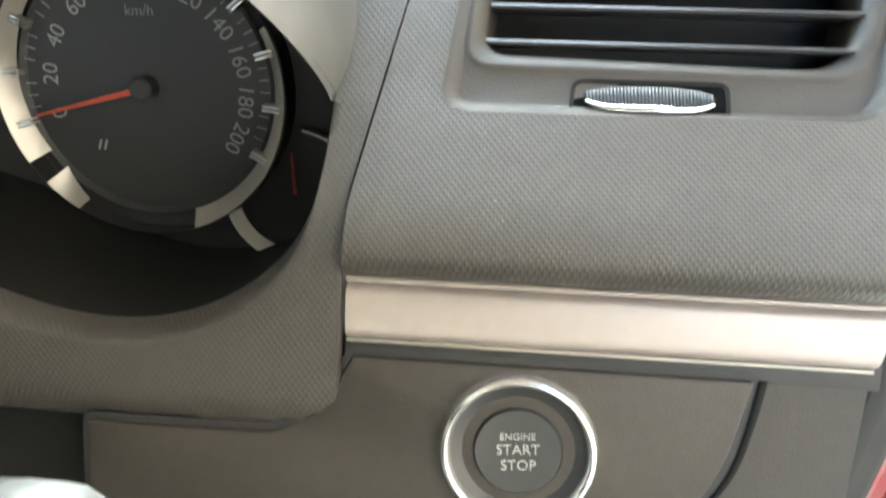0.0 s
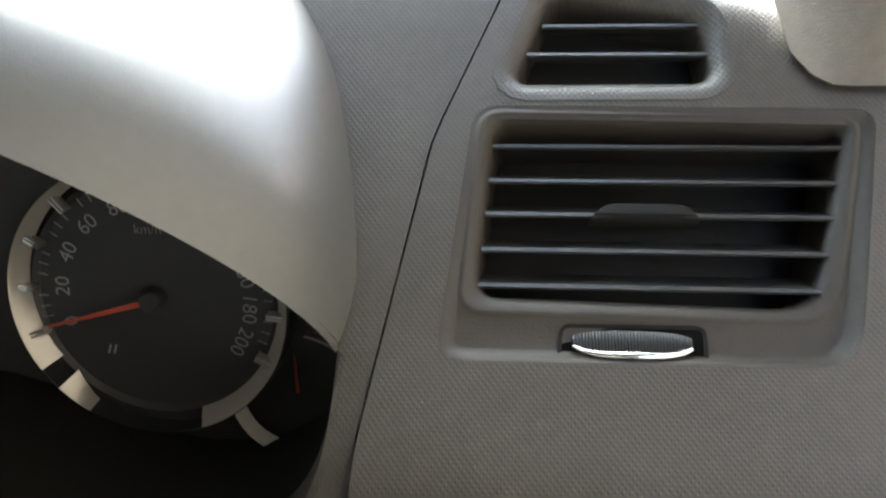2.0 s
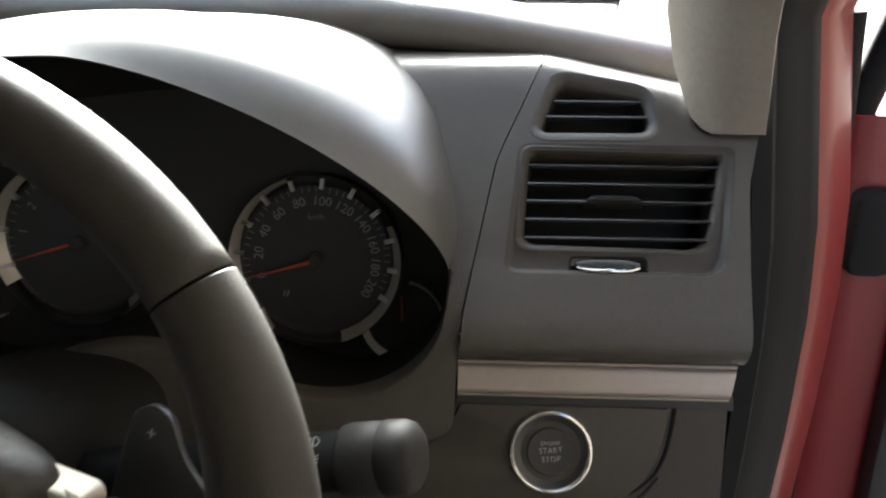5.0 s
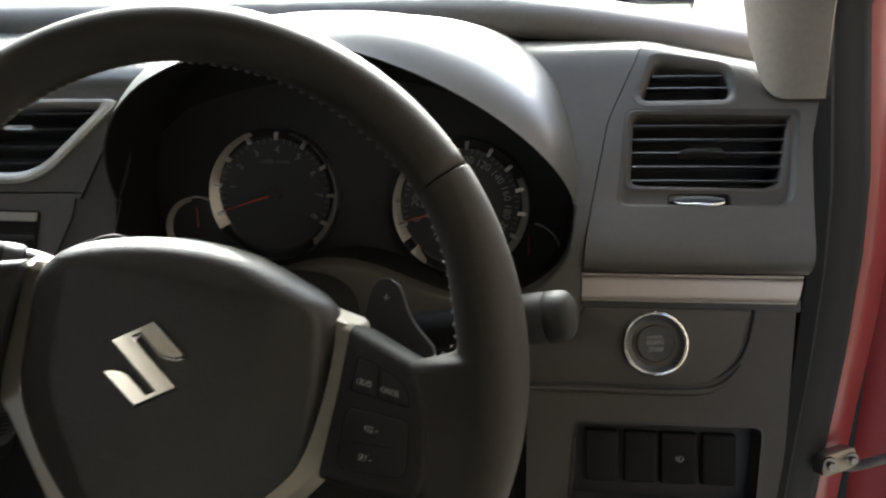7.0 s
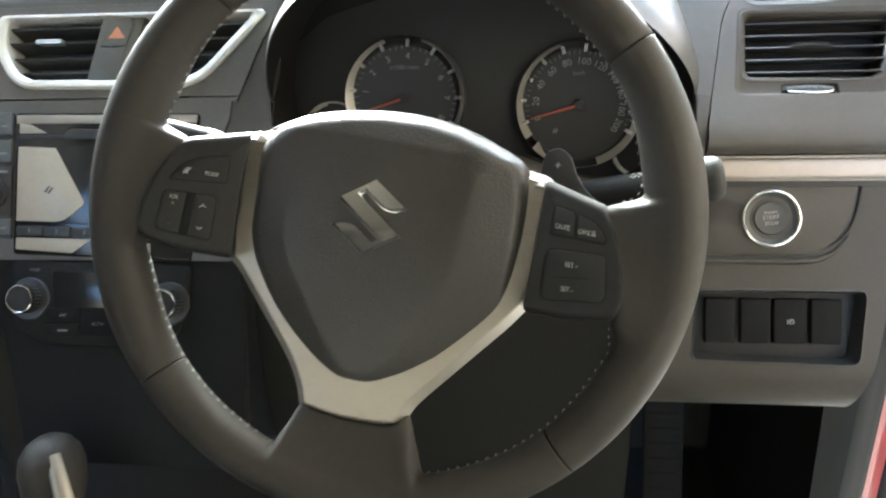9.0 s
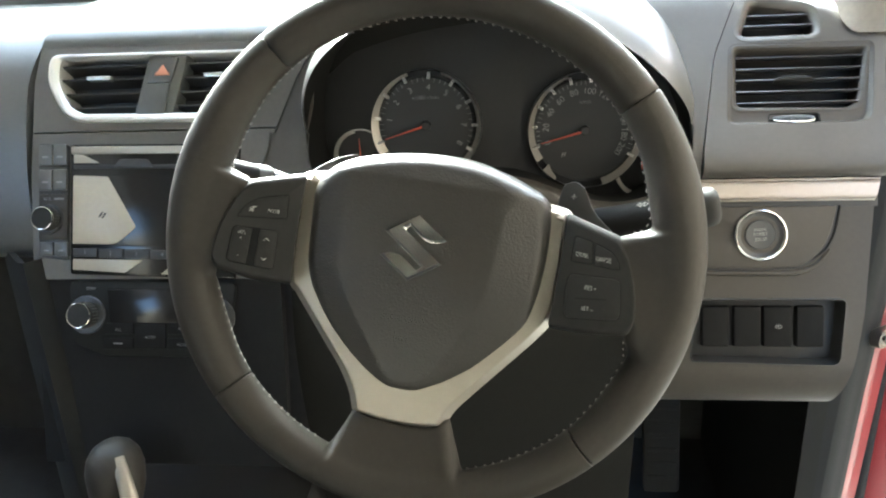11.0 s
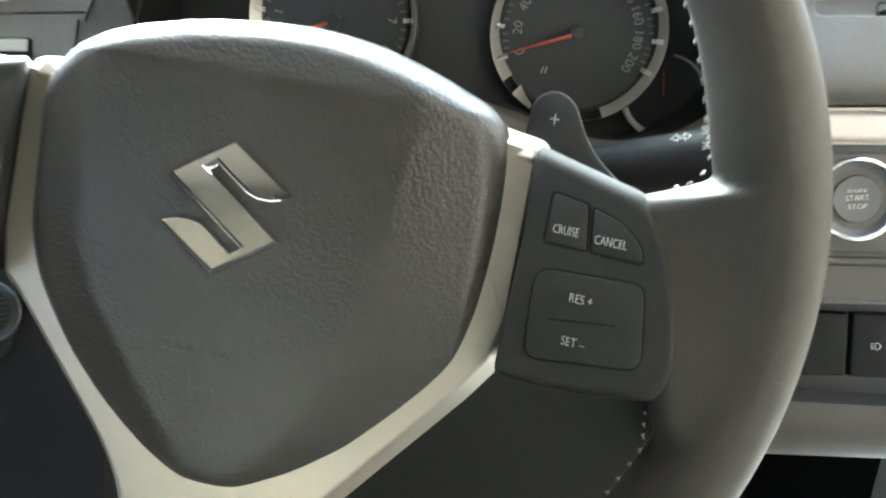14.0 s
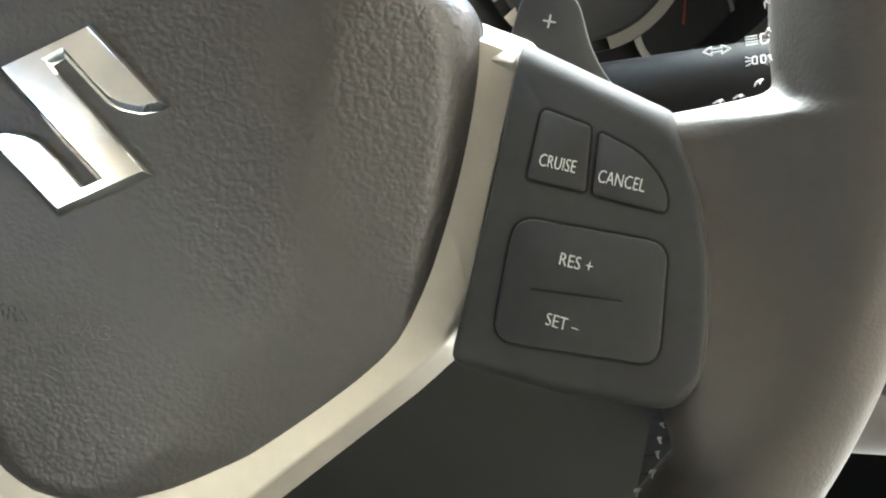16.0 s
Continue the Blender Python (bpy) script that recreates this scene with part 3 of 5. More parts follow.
for i, (x, w) in enumerate(((0.2395, 0.024), (0.2675, 0.024), (0.2945, 0.026), (0.3225, 0.024))):
    key = plate("switch" if i == 2 else "blank_cover", LOWER, rounded(box2(x, lz(0.7795), w, 0.037), 0.002, 3), -0.017, -0.0085, 0.0022, STALK, pocket, "black lamp switch with a pale symbol" if i == 2 else "")
    if i == 2:
        fr = LOWER.moved(x, lz(0.7795), -0.0083)
        moulding("symbol", fr, rounded([(-0.0002, -0.0018), (0.0012, -0.0018), (0.0026, -0.0008), (0.0026, 0.0008), (0.0012, 0.0018), (-0.0002, 0.0018)], 0.0006, 3), [(0.0002, 0), (0.0002, 0.0002), (-0.0002, 0.0002), (-0.0002, 0)], WHITE, key)
        for k in (-1, 0, 1):
            plate("symbol_bar", fr, box2(-0.0018, k * 0.0013, 0.0018, 0.0004), 0, 0.0002, 0.0001, WHITE, key)

# ---- start button ----
START = LOWER.moved(0.2752, lz(0.8578), 0.0024, 4)
button = empty("start_button", START.at(0, 0), "round black engine start button in a chrome ring", "push button")
lathe("chrome_ring", START, [(0.0196, -0.002), (0.0199, 0.0018), (0.0205, 0.0032), (0.0214, 0.0040), (0.0224, 0.0036), (0.0232, 0.002), (0.0236, -0.001)], RINGCHROME, button, "polished chrome ring", 64)
lathe("bezel", START, [(0.0201, 0.0015), (0.0186, 0.0006), (0.0145, -0.0006), (0.0138, -0.002), (0.0138, -0.006)], SATIN, button, "", 64)
lathe("cap", START, [(0.0133, -0.006), (0.0133, 0.0004), (0.0126, 0.0014), (0.0100, 0.0012), (0.0, 0.0008)], SATIN, button, "slightly dished black push cap", 64)
for body, dv, size in (("ENGINE", 0.0046, 0.0030), ("START", 0.0006, 0.0044), ("STOP", -0.0042, 0.0044)):
    writing("lettering", body, START.moved(0, dv, 0.0013), size, WHITE, button, 0.00015)

# ---- instrument binnacle ----
IX, IZ = 0.04, 0.95
YO_Z, YO_Y = (0.846, 0.8515, 0.858, 0.866, 0.88, 0.905, 0.918, 0.926, 0.934, 0.942, 0.953, 0.99), (0.202, 0.192, 0.1868, 0.1855, 0.1885, 0.1955, 0.1972, 0.2010, 0.2073, 0.2150, 0.2258, 0.2628)


def power(a, e):
    return math.copysign(abs(a) ** e, a)


def opening(deg):
    """The edge of the instrument opening, anticlockwise from its right side."""
    c, s = math.cos(radians(deg)), math.sin(radians(deg))
    if s >= 0:
        e = 2 / 1.5 if c > 0 else 2 / 2.2
        x, z = IX + 0.1765 * power(c, e), IZ + 0.123 * power(s, 2 / 1.5 if c > 0 else 2 / 2.2)
        return Vector((x, 0.2224 - 0.5 * (z - IZ), z))
    x, z = IX + 0.1765 * power(c, 2 / 2.1), IZ + 0.088 * power(s, 2 / 2.6)
    z += 0.05 * math.exp(-(((x - IX) / 0.1) ** 2)) * s * s
    return Vector((x, interp(z, YO_Z, YO_Y) + 0.007, z))


def crest(deg, grow, y):
    """A section through the hood further forward."""
    c, s = math.cos(radians(deg)), math.sin(radians(deg))
    return Vector((IX + 0.182 * grow * power(c, 2 / (2.7 if c > 0 else 2.3)), y, IZ - 0.004 + 0.136 * grow * power(s, 2 / (2.7 if c > 0 else 2.3))))


hood_rows = []
for k in range(61):
    deg = 180 * k / 60
    a, s = opening(deg), math.sin(radians(deg))
    m1, m2 = crest(deg, 1.0, 0.31), crest(deg, 0.985, 0.40)
    out = Vector((0.5 * math.cos(radians(deg)), -0.25 * s, s))
    line = smooth_path([a, a.lerp(m1, 0.25) + out * 0.0115, a.lerp(m1, 0.62) + out * 0.0095, m1, m2], 6)
    hood_rows.append([a + Vector((0, 0.003, -0.0012 * s)), a + Vector((0, 0.0012, -0.0006 * s))] + line)
v, f = [], []
n = len(hood_rows[0])
for r in hood_rows:
    v += r
for i in range(len(hood_rows) - 1):
    for j in range(n - 1):
        f.append((i * n + j, i * n + j + 1, (i + 1) * n + j + 1, (i + 1) * n + j))
hood = mesh_part("instrument_hood", v, f, HOOD, dashboard, "smooth grey hood over the instruments", 60)

# strip round the lower half of the opening
def outer(deg):
    c, s = math.cos(radians(deg)), math.sin(radians(deg))
    z = IZ + 0.1 * power(s, 2 / 6)
    x = IX + (0.1895 if c > 0 else 0.2145 + 0.42 * max(0.94 - z, 0)) * power(c, 2 / 6)
    if c > 0:
        x = min(x, interp(z, SEAM_Z, SEAM_X))
    return Vector((x, interp(z, YO_Z, YO_Y), z))


def band_y(x, z):
    """How far forward the band round the instruments lies; on its passenger side it meets the centre panel."""
    k = min(max((IX - x) / 0.2, 0), 1) ** 2
    return interp(z, YO_Z, YO_Y) * (1 - k) + (0.158 + 0.46 * (z - 0.794)) * k


def evenly(curve, count):
    """Points at even steps along the lower half of a closed curve."""
    pts = [curve(180 + 180 * k / 1440) for k in range(1441)]
    way = np.concatenate(([0], np.cumsum([(b - a).length for a, b in zip(pts, pts[1:])])))
    marks = np.linspace(0, way[-1], count)
    return [Vector([float(np.interp(m, way, [p[i] for p in pts])) for i in range(3)]) for m in marks]


rings = [[] for q in range(8)]
for a, o in zip(evenly(opening, 121), evenly(outer, 121)):
    rings[0].append(a + Vector((0, 0.003, 0)))
    rings[1].append(a + Vector((0, 0.002, 0)))
    for i, t in enumerate((0.05, 0.09, 0.3, 0.55, 0.8, 1.0)):
        p = a.lerp(o, t)
        p.y = band_y(p.x, p.z) - (0.0 if t > 0.05 else -0.0008)
        rings[i + 2].append(p)
rings.append([p + Vector((0, 0.02, 0)) for p in rings[7]])
v, f = rings_mesh(rings, closed=False, cap0=False, cap1=False)
mesh_part("instrument_surround", v, f, DASH, dashboard, "", 50)
tube("edge_bead", [p + Vector((0.0004, -0.0008, 0.0004)) for p in rings[7][:45] if p.z > 0.872], 0.0009, DASH_LOW, dashboard, n=6)
# textured strips beside the hood
for side in (1, -1):
    rows = []
    strip = smooth_path([(0, 0.2224, 0.9496), (0, 0.2249, 0.952)], 2)[:-1] + upper_slope(0.265 if side > 0 else 0.2)
    for p in strip:
        q = min(max((p.z - 0.946) / 0.136, 0), 1)
        e = 2.7 if side > 0 else 2.3
        xi = min(0.182 * (1 - q ** e) ** (1 / e), 0.1768) - interp(p.z, (0.95, 0.97), (-0.001, 0.004))
        xo = interp(p.z, SEAM_Z, SEAM_X) - IX
        if side < 0:
            xo = interp(p.z, (0.94, 1.0, 1.06), (0.2145, 0.188, 0.155))
            side_y, row = 0.158 + 0.46 * (p.z - 0.794), []
            for j in range(5):
                x = IX - xo + (xo - xi) * j / 4
                k = min((IX - x) / 0.2, 1) ** 2
                row.append((x, p.y * (1 - k) + side_y * k, p.z))
            rows.append(row)
        else:
            rows.append([(IX + xi + (xo - xi) * j / 4, p.y, p.z) for j in range(5)])
    sheet("hood_side", rows, 0.002, DASH, dashboard)
    if side < 0:
        tube("edge_bead", [Vector(r[0]) + Vector((0.0004, -0.0006, 0.0004)) for r in rows[:28]], 0.0009, DASH_LOW, dashboard, n=6)

# ---- instruments ----
cluster = empty("instrument_cluster", DIAL.at(IX, 0, 0), "black instrument cluster with two round chrome-ringed dials", "instrument cluster")
face = rounded([(-0.16, -0.10), (0.22, -0.10), (0.225, 0.03), (0.13, 0.115), (-0.07, 0.115), (-0.166, 0.03)], 0.03, 6)
plate("backing", DIAL, face, -0.03, -0.009, 0.002, BLACK, cluster)
tun = [[], [], []]
for k in range(73):
    a = opening(360 * k / 72)
    tun[0].append(a + Vector((0, 0.0025, 0)) + Vector((a.x - IX, 0, a.z - IZ)).normalized() * 0.0012)
    tun[1].append(Vector((IX + (a.x - IX) * 1.01, 0.305, IZ - 0.012 * min(max(1 - (a.z - IZ) / 0.05, 0), 1) + (a.z - IZ) * (1.0 if a.z > IZ else 1.25))))
    tun[2].append(Vector((IX + (a.x - IX) * 0.7, 0.3095, IZ + (a.z - IZ) * 0.7)))
v, f = rings_mesh(tun, closed=False, cap0=False, cap1=False)
mesh_part("tunnel", v, f, APRON, cluster, "matt black inner wall of the instrument recess", 60)


def dial(name, label, fr, r, first, step, marks, minor, arcs, caption):
    d = empty(name, fr.at(0, 0), label, "")
    d.parent = cluster
    bpy.context.view_layer.update()
    d.matrix_parent_inverse = cluster.matrix_world.inverted()
    lathe("face", fr, [(0.0, -0.006), (r * 0.86, -0.006), (r * 0.9, -0.004)], GLOSS_FACE, d, "", 64)
    lathe("outer_wall", fr, [(r * 1.0, 0.003), (r * 1.012, 0.0025), (r * 1.02, -0.009)], SATIN, d, "", 64)
    for a0, a1, w0, w1 in arcs:
        rr = [[], [], []]
        for k in range(33):
            t = k / 32
            a = radians(a0 + (a1 - a0) * t)
            w = w0 + (w1 - w0) * t
            for i, (q, h) in enumerate(((1.0, 0.0034), (1.0 - w * 0.1, 0.003), (1.0 - w, -0.0035))):
                rr[i].append(fr.at(r * q * math.cos(a), r * q * math.sin(a), h))
        v, f = rings_mesh(rr, closed=False, cap0=False, cap1=False)
        mesh_part("chrome_arc", v, f, DIALSILVER, d, "satin silver crescent of the dial ring", 30)
    for i, m in enumerate(marks):
        a = first - step * i
        q = fr.moved(0, 0, -0.0005, a)
        plate("tick", q, box2(r * 0.9, 0.0008, r * 0.12, 0.0009), -0.003, 0.0022, 0.0004, DULL_CHROME, d)
        plate("tick", q, box2(r * 0.9, -0.0008, r * 0.12, 0.0009), -0.003, 0.0022, 0.0004, DULL_CHROME, d)
        if m:
            c, s = math.cos(radians(a)), math.sin(radians(a))
            lean = a - 90
            while lean > 90:
                lean -= 360
            writing("numeral", m, fr.moved(r * 0.685 * c, r * 0.685 * s, -0.0055, lean * numeral_lean), r * 0.155, DIALWHITE, d, 0.0001)
        if i < len(marks) - 1:
            for k in range(1, minor):
                q = fr.moved(0, 0, -0.005, a - step * k / minor)
                plate("minor_tick", q, box2(r * 0.83, 0, r * 0.07, 0.0005), 0, 0.0003, 0.0001, GREY, d)
    writing("unit", caption, fr.moved(0, r * 0.5, -0.0055), r * 0.1, GREY, d, 0.0001)
    for k in (-1, 1) if caption == "km/h" else ():
        a = radians(228)
        plate("symbol_bar", fr.moved(r * 0.56 * math.cos(a) + 0.0012 * k, r * 0.56 * math.sin(a), -0.0055, -20), box2(0, 0, 0.0009, 0.0042), 0, 0.0002, 0.0001, DIALWHITE, d)
    needle = fr.moved(0, 0, 0.0005, first - 2)
    plate("needle", needle, [(0.003, -0.0011), (r * 0.8, -0.0004), (r * 0.8, 0.0004), (0.003, 0.0011)], -0.001, 0.0006, 0.0003, RED, d, "thin orange-red needle at zero")
    lathe("hub", fr, [(0.0001, 0.0018), (0.0036, 0.0016), (0.0044, 0.0008), (0.0046, -0.006)], GLOSS_FACE, d, "black needle hub", 32)
    return d


GLOSS_FACE = material("dial_face", (0.024, 0.024, 0.024), 0.55, spread=0.05)
numeral_lean = 1.0
dial("speedometer", "round black speedometer dial with pale numerals", DIAL.moved(0.1275, 0.0, 0), 0.0562, 197, 22.6, ["0", "20", "40", "60", "80", "100", "120", "140", "160", "180", "200"], 4, [(212, 108, 0.125, 0.045), (26, -72, 0.09, 0.11), (238, 222, 0.04, 0.14)], "km/h")
dial("tachometer", "round black rev counter dial with pale numerals", DIAL.moved(-0.0315, 0.009, 0), 0.0552, 199, 28.5, ["", "1", "2", "3", "4", "5", "6", "7", "8"], 4, [(212, 108, 0.15, 0.05), (72, -50, 0.04, 0.1)], "x1000 r/min")
for name, label, u, v0, a0, a1, na in (("fuel_gauge", "small round fuel gauge beside the speedometer", 0.184, -0.040, 150, 330, 92), ("temperature_gauge", "small round temperature gauge beside the rev counter", -0.101, -0.02, 40, 230, 92)):
    fr = DIAL.moved(u, v0, -0.002)
    g = empty(name, fr.at(0, 0), label, "")
    g.parent = cluster
    bpy.context.view_layer.update()
    g.matrix_parent_inverse = cluster.matrix_world.inverted()
    lathe("face", fr, [(0, -0.0064), (0.0265, -0.0064)], GLOSS_FACE, g, "", 40)
    lathe("chrome_arc", fr, [(0.0272, -0.004), (0.0272, 0.0028), (0.0262, 0.0028), (0.0232, -0.002)], GAUGESILVER if u > 0 else DIALSILVER, g, "", 40, 196 if u > 0 else 100, 286 if u > 0 else 230)
    lathe("thin_ring", fr, [(0.0271, -0.004), (0.0271, 0.001), (0.0262, 0.001), (0.0255, -0.003)], DIALSILVER, g, "thin silver ring", 40, 210 if u > 0 else 60, 440 if u > 0 else 310)
    q = fr.moved(0, 0, -0.002, na)
    plate("needle", q, [(0, -0.0007), (0.017, -0.0003), (0.017, 0.0003), (0, 0.0007)], 0, 0.0008, 0.0003, RED, g, "faint red needle")

# ---- top of the dashboard ----
top_profile = smooth_path([(0, 0.392, 1.044), (0, 0.372, 1.046), (0, 0.3655, 1.051), (0, 0.3648, 1.060), (0, 0.3685, 1.0705), (0, 0.378, 1.0795), (0, 0.394, 1.0855), (0, 0.42, 1.0880), (0, 0.47, 1.0870), (0, 0.56, 1.080), (0, 0.68, 1.066), (0, 0.82, 1.045)], 4)
rows = []
for p in top_profile:
    row = []
    for k in range(31):
        x = -1.09 + 1.5 * k / 30
        drop = 0.06 * max(0, -0.75 - x)
        drop += 0.006 * min(max((x - 0.12) / 0.12, 0), 1) * min(max((p.z - 1.055) / 0.03, 0), 1)
        row.append((x, p.y, p.z + interp(x, TOP_X, TOP_Z) - 1.0535 - drop))
    rows.append(row)
# the pad's pale colour carries part of the light on it
dash_top = sheet("dash_top", rows, 0.01, DASH_TOP, dashboard, "grey upper pad below the windscreen, coloured lighter to carry its light")
sensor = empty("light_sensor", (0.13, 0.56, 1.09), "small dark dome light sensor on the dashboard top", "sensor")
SF = Frame((0.13, 0.56, 1.094), X, (0, 1, -0.03))
lathe("dome", SF, [(0.0001, 0.008), (0.006, 0.0068), (0.0095, 0.003), (0.0105, 0.0), (0.0105, -0.004)], GLOSS, sensor, "", 24)
lathe("collar", SF, [(0.0105, 0.002), (0.0135, 0.0015), (0.0145, -0.004)], DARK, sensor, "", 24)

# ---- centre stack ----
stack = empty("centre_stack", CENTRE.at(-0.29, cz(0.85)), "grey centre console panel holding vents, radio and climate controls", "console")
LEFT_Z, LEFT_X = (0.66, 0.83, 0.918, 1.0, 1.04, 1.061, 1.0705, 1.085, 1.1), (-0.40, -0.414, -0.418, -0.4155, -0.4065, -0.393, -0.383, -0.35, -0.30)
RIGHT_Z, RIGHT_X = (0.66, 0.82, 0.946, 1.002, 1.04, 1.07), (-0.155, -0.165, -0.172, -0.146, -0.126, -0.06)


def centre_sheet(name, line, lean=0.0, mat=None):
    rows = []
    for p in line:
        xl, xr = interp(p[1], LEFT_Z, LEFT_X), interp(p[1], RIGHT_Z, RIGHT_X)
        rows.append([(xl + (xr - xl) * k / 10, p[0], p[1] - lean * k / 10) for k in range(11)])
    return sheet(name, rows, 0.01, mat or PANEL, stack)


CHROME_LOOP = rounded([(-0.379, cz(0.9635)), (-0.2075, cz(0.9610)), (-0.142, cz(1.0225)), (-0.3965, cz(1.0238)), (-0.4000, cz(1.0))], (0.02, 0.025, 0.012, 0.01, 0.02), 8)
centre_sheet("lower_panel", [(0.159 + 0.46 * (z - 0.794), z) for z in np.linspace(0.823, 0.9535, 7)])
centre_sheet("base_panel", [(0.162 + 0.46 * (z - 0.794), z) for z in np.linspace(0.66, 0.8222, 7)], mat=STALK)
panel = centre_sheet("vent_panel", [(0.159 + 0.46 * (z - 0.794), z) for z in np.linspace(0.9548, 1.031, 9)])
cut(panel, CENTRE, rounded([(-0.3785, cz(0.9685)), (-0.209, cz(0.9665)), (-0.1535, cz(1.0202)), (-0.3938, cz(1.022)), (-0.4005, cz(0.9998))], (0.018, 0.022, 0.008, 0.008, 0.018), 8), -0.06, 0.03)
centre_sheet("upper_panel", [(p.y, p.z) for p in smooth_path([(0, 0.268, 1.0312), (0, 0.2735, 1.04), (0, 0.29, 1.05), (0, 0.33, 1.0625), (0, 0.375, 1.0735), (0, 0.42, 1.088), (0, 0.47, 1.1005), (0, 0.56, 1.1015)], 6)], mat=HOOD)

centre_vent = empty("centre_vent", CENTRE.at(-0.28, cz(0.995)), "pair of centre air vents in a silver frame", "air vent")
CHROME_IN = rounded([(-0.3745, cz(0.9705)), (-0.2105, cz(0.9685)), (-0.1570, cz(1.0195)), (-0.3880, cz(1.0205)), (-0.3905, cz(0.9995))], (0.018, 0.022, 0.006, 0.008, 0.018), 8)
rings = [[CENTRE.at(u, v, h) for u, v in merged(CHROME_LOOP, CHROME_IN, t)] for t, h in ((-0.1, -0.003), (-0.1, 0.003), (0.15, 0.0048), (0.6, 0.0044), (1.0, 0.001), (1.0, -0.026), (0.2, -0.026), (-0.1, -0.003))]
v, f = rings_mesh(rings, cap0=False, cap1=False)
mesh_part("chrome_frame", v, f, VENTSILVER, centre_vent, "broad satin silver frame", 40)
plate("duct", CENTRE, offset(CHROME_LOOP, -0.002), -0.03, -0.024, 0.0005, BLACK, centre_vent)
for z in (1.0145, 1.0025, 0.9895, 0.977):
    k = (z - 0.9635) / 0.06
    slat("slat", CENTRE, -0.392 if z > 0.98 else -0.386, -0.2985 - 0.014 * (1 - k), cz(z), 0.02, SLAT, centre_vent, -14, 0.0018, -0.004)
    slat("slat", CENTRE, -0.2585 - 0.015 * (1 - k), -0.2 + 0.05 * k, cz(z), 0.02, SLAT, centre_vent, -14, 0.0018, -0.004)
for x in (-0.349, -0.229):
    plate("tab", CENTRE, rounded(box2(x, cz(1.0025), 0.025, 0.0042), 0.0018, 4), -0.008, 0.0005, 0.001, DULL_CHROME, centre_vent, "silver vent tab")
post = rounded([(-0.3128, cz(0.965)), (-0.2735, cz(0.965)), (-0.2565, cz(1.0225)), (-0.2965, cz(1.0225))], 0.001, 2)
plate("centre_post", CENTRE, post, -0.02, 0.0005, 0.002, HOOD, centre_vent, "grey post between the vents")
hz = empty("hazard_switch", CENTRE.at(-0.2835, cz(1.0), 0.001), "grey hazard warning switch with a faded red triangle", "switch")
plate("key", CENTRE, rounded([(-0.2985, cz(0.9965)), (-0.2735, cz(0.9965)), (-0.2655, cz(1.019)), (-0.2905, cz(1.019))], 0.002, 3), 0, 0.0028, 0.0008, HOOD, hz)
plate("blank_key", CENTRE, rounded([(-0.3090, cz(0.968)), (-0.2800, cz(0.968)), (-0.2742, cz(0.9955)), (-0.2992, cz(0.9955))], 0.002, 3), 0, 0.0022, 0.0008, HOOD, hz)
plate("triangle", CENTRE, rounded([(-0.2903, cz(1.0025)), (-0.2740, cz(1.0025)), (-0.2815, cz(1.0125))], 0.0012, 3), 0.0026, 0.0032, 0.0003, HAZARD, hz, "faded red warning triangle")

# radio
radio = empty("car_radio", CENTRE.at(-0.29, cz(0.88)), "black car radio with a film-covered screen", "radio")
plate("body", CENTRE, rounded([(-0.3745, cz(0.8275)), (-0.208, cz(0.8225)), (-0.2035, cz(0.9405)), (-0.3755, cz(0.943))], 0.003, 3), -0.02, 0.003, 0.0015, GLOSS, radio)
plate("top_strip", CENTRE, rounded([(-0.374, cz(0.934)), (-0.205, cz(0.9325)), (-0.2045, cz(0.939)), (-0.3745, cz(0.941))], 0.001, 2), 0.003, 0.0042, 0.0008, SILVER, radio)
plate("disc_slot", CENTRE, rounded([(-0.372, cz(0.921)), (-0.206, cz(0.919)), (-0.2055, cz(0.9225)), (-0.372, cz(0.9248))], 0.001, 2), 0.003, 0.0036, 0.0002, BLACK, radio)
plate("slot_lip", CENTRE, rounded([(-0.331, cz(0.9215)), (-0.29, cz(0.921)), (-0.296, cz(0.9285)), (-0.324, cz(0.929))], 0.002, 3), 0.003, 0.0048, 0.0009, SATIN, radio)
screen = plate("screen", CENTRE, rounded([(-0.3725, cz(0.8535)), (-0.21, cz(0.849)), (-0.207, cz(0.913)), (-0.3725, cz(0.9165))], 0.002, 3), 0.003, 0.0038, 0.0005, GLOSS, radio)
film = plate("film", CENTRE, rounded([(-0.3715, cz(0.8545)), (-0.327, cz(0.8535)), (-0.3065, cz(0.8685)), (-0.336, cz(0.9135)), (-0.3715, cz(0.915))], (0.001, 0.008, 0.003, 0.001, 0.001), 3), 0.004, 0.0044, 0.0002, FILM, screen, "pale peeling protective film")
for k in range(2):
    plate("film_mark", CENTRE, [(-0.3455 + 0.003 * k, cz(0.8778 - 0.001 * k)), (-0.3415 + 0.003 * k, cz(0.8825 - 0.001 * k)), (-0.3395 + 0.003 * k, cz(0.8822 - 0.001 * k)), (-0.3435 + 0.003 * k, cz(0.8775 - 0.001 * k))], 0.0044, 0.0047, 0.0001, DARK, screen)
plate("film", CENTRE, rounded([(-0.3715, cz(0.926)), (-0.345, cz(0.926)), (-0.362, cz(0.9335)), (-0.3715, cz(0.934))], 0.001, 2), 0.003, 0.0036, 0.0002, FILM, radio)
plate("film", CENTRE, rounded([(-0.3715, cz(0.8315)), (-0.318, cz(0.8285)), (-0.30, cz(0.8395)), (-0.3715, cz(0.841))], 0.001, 2), 0.003, 0.0036, 0.0002, FILM, radio)
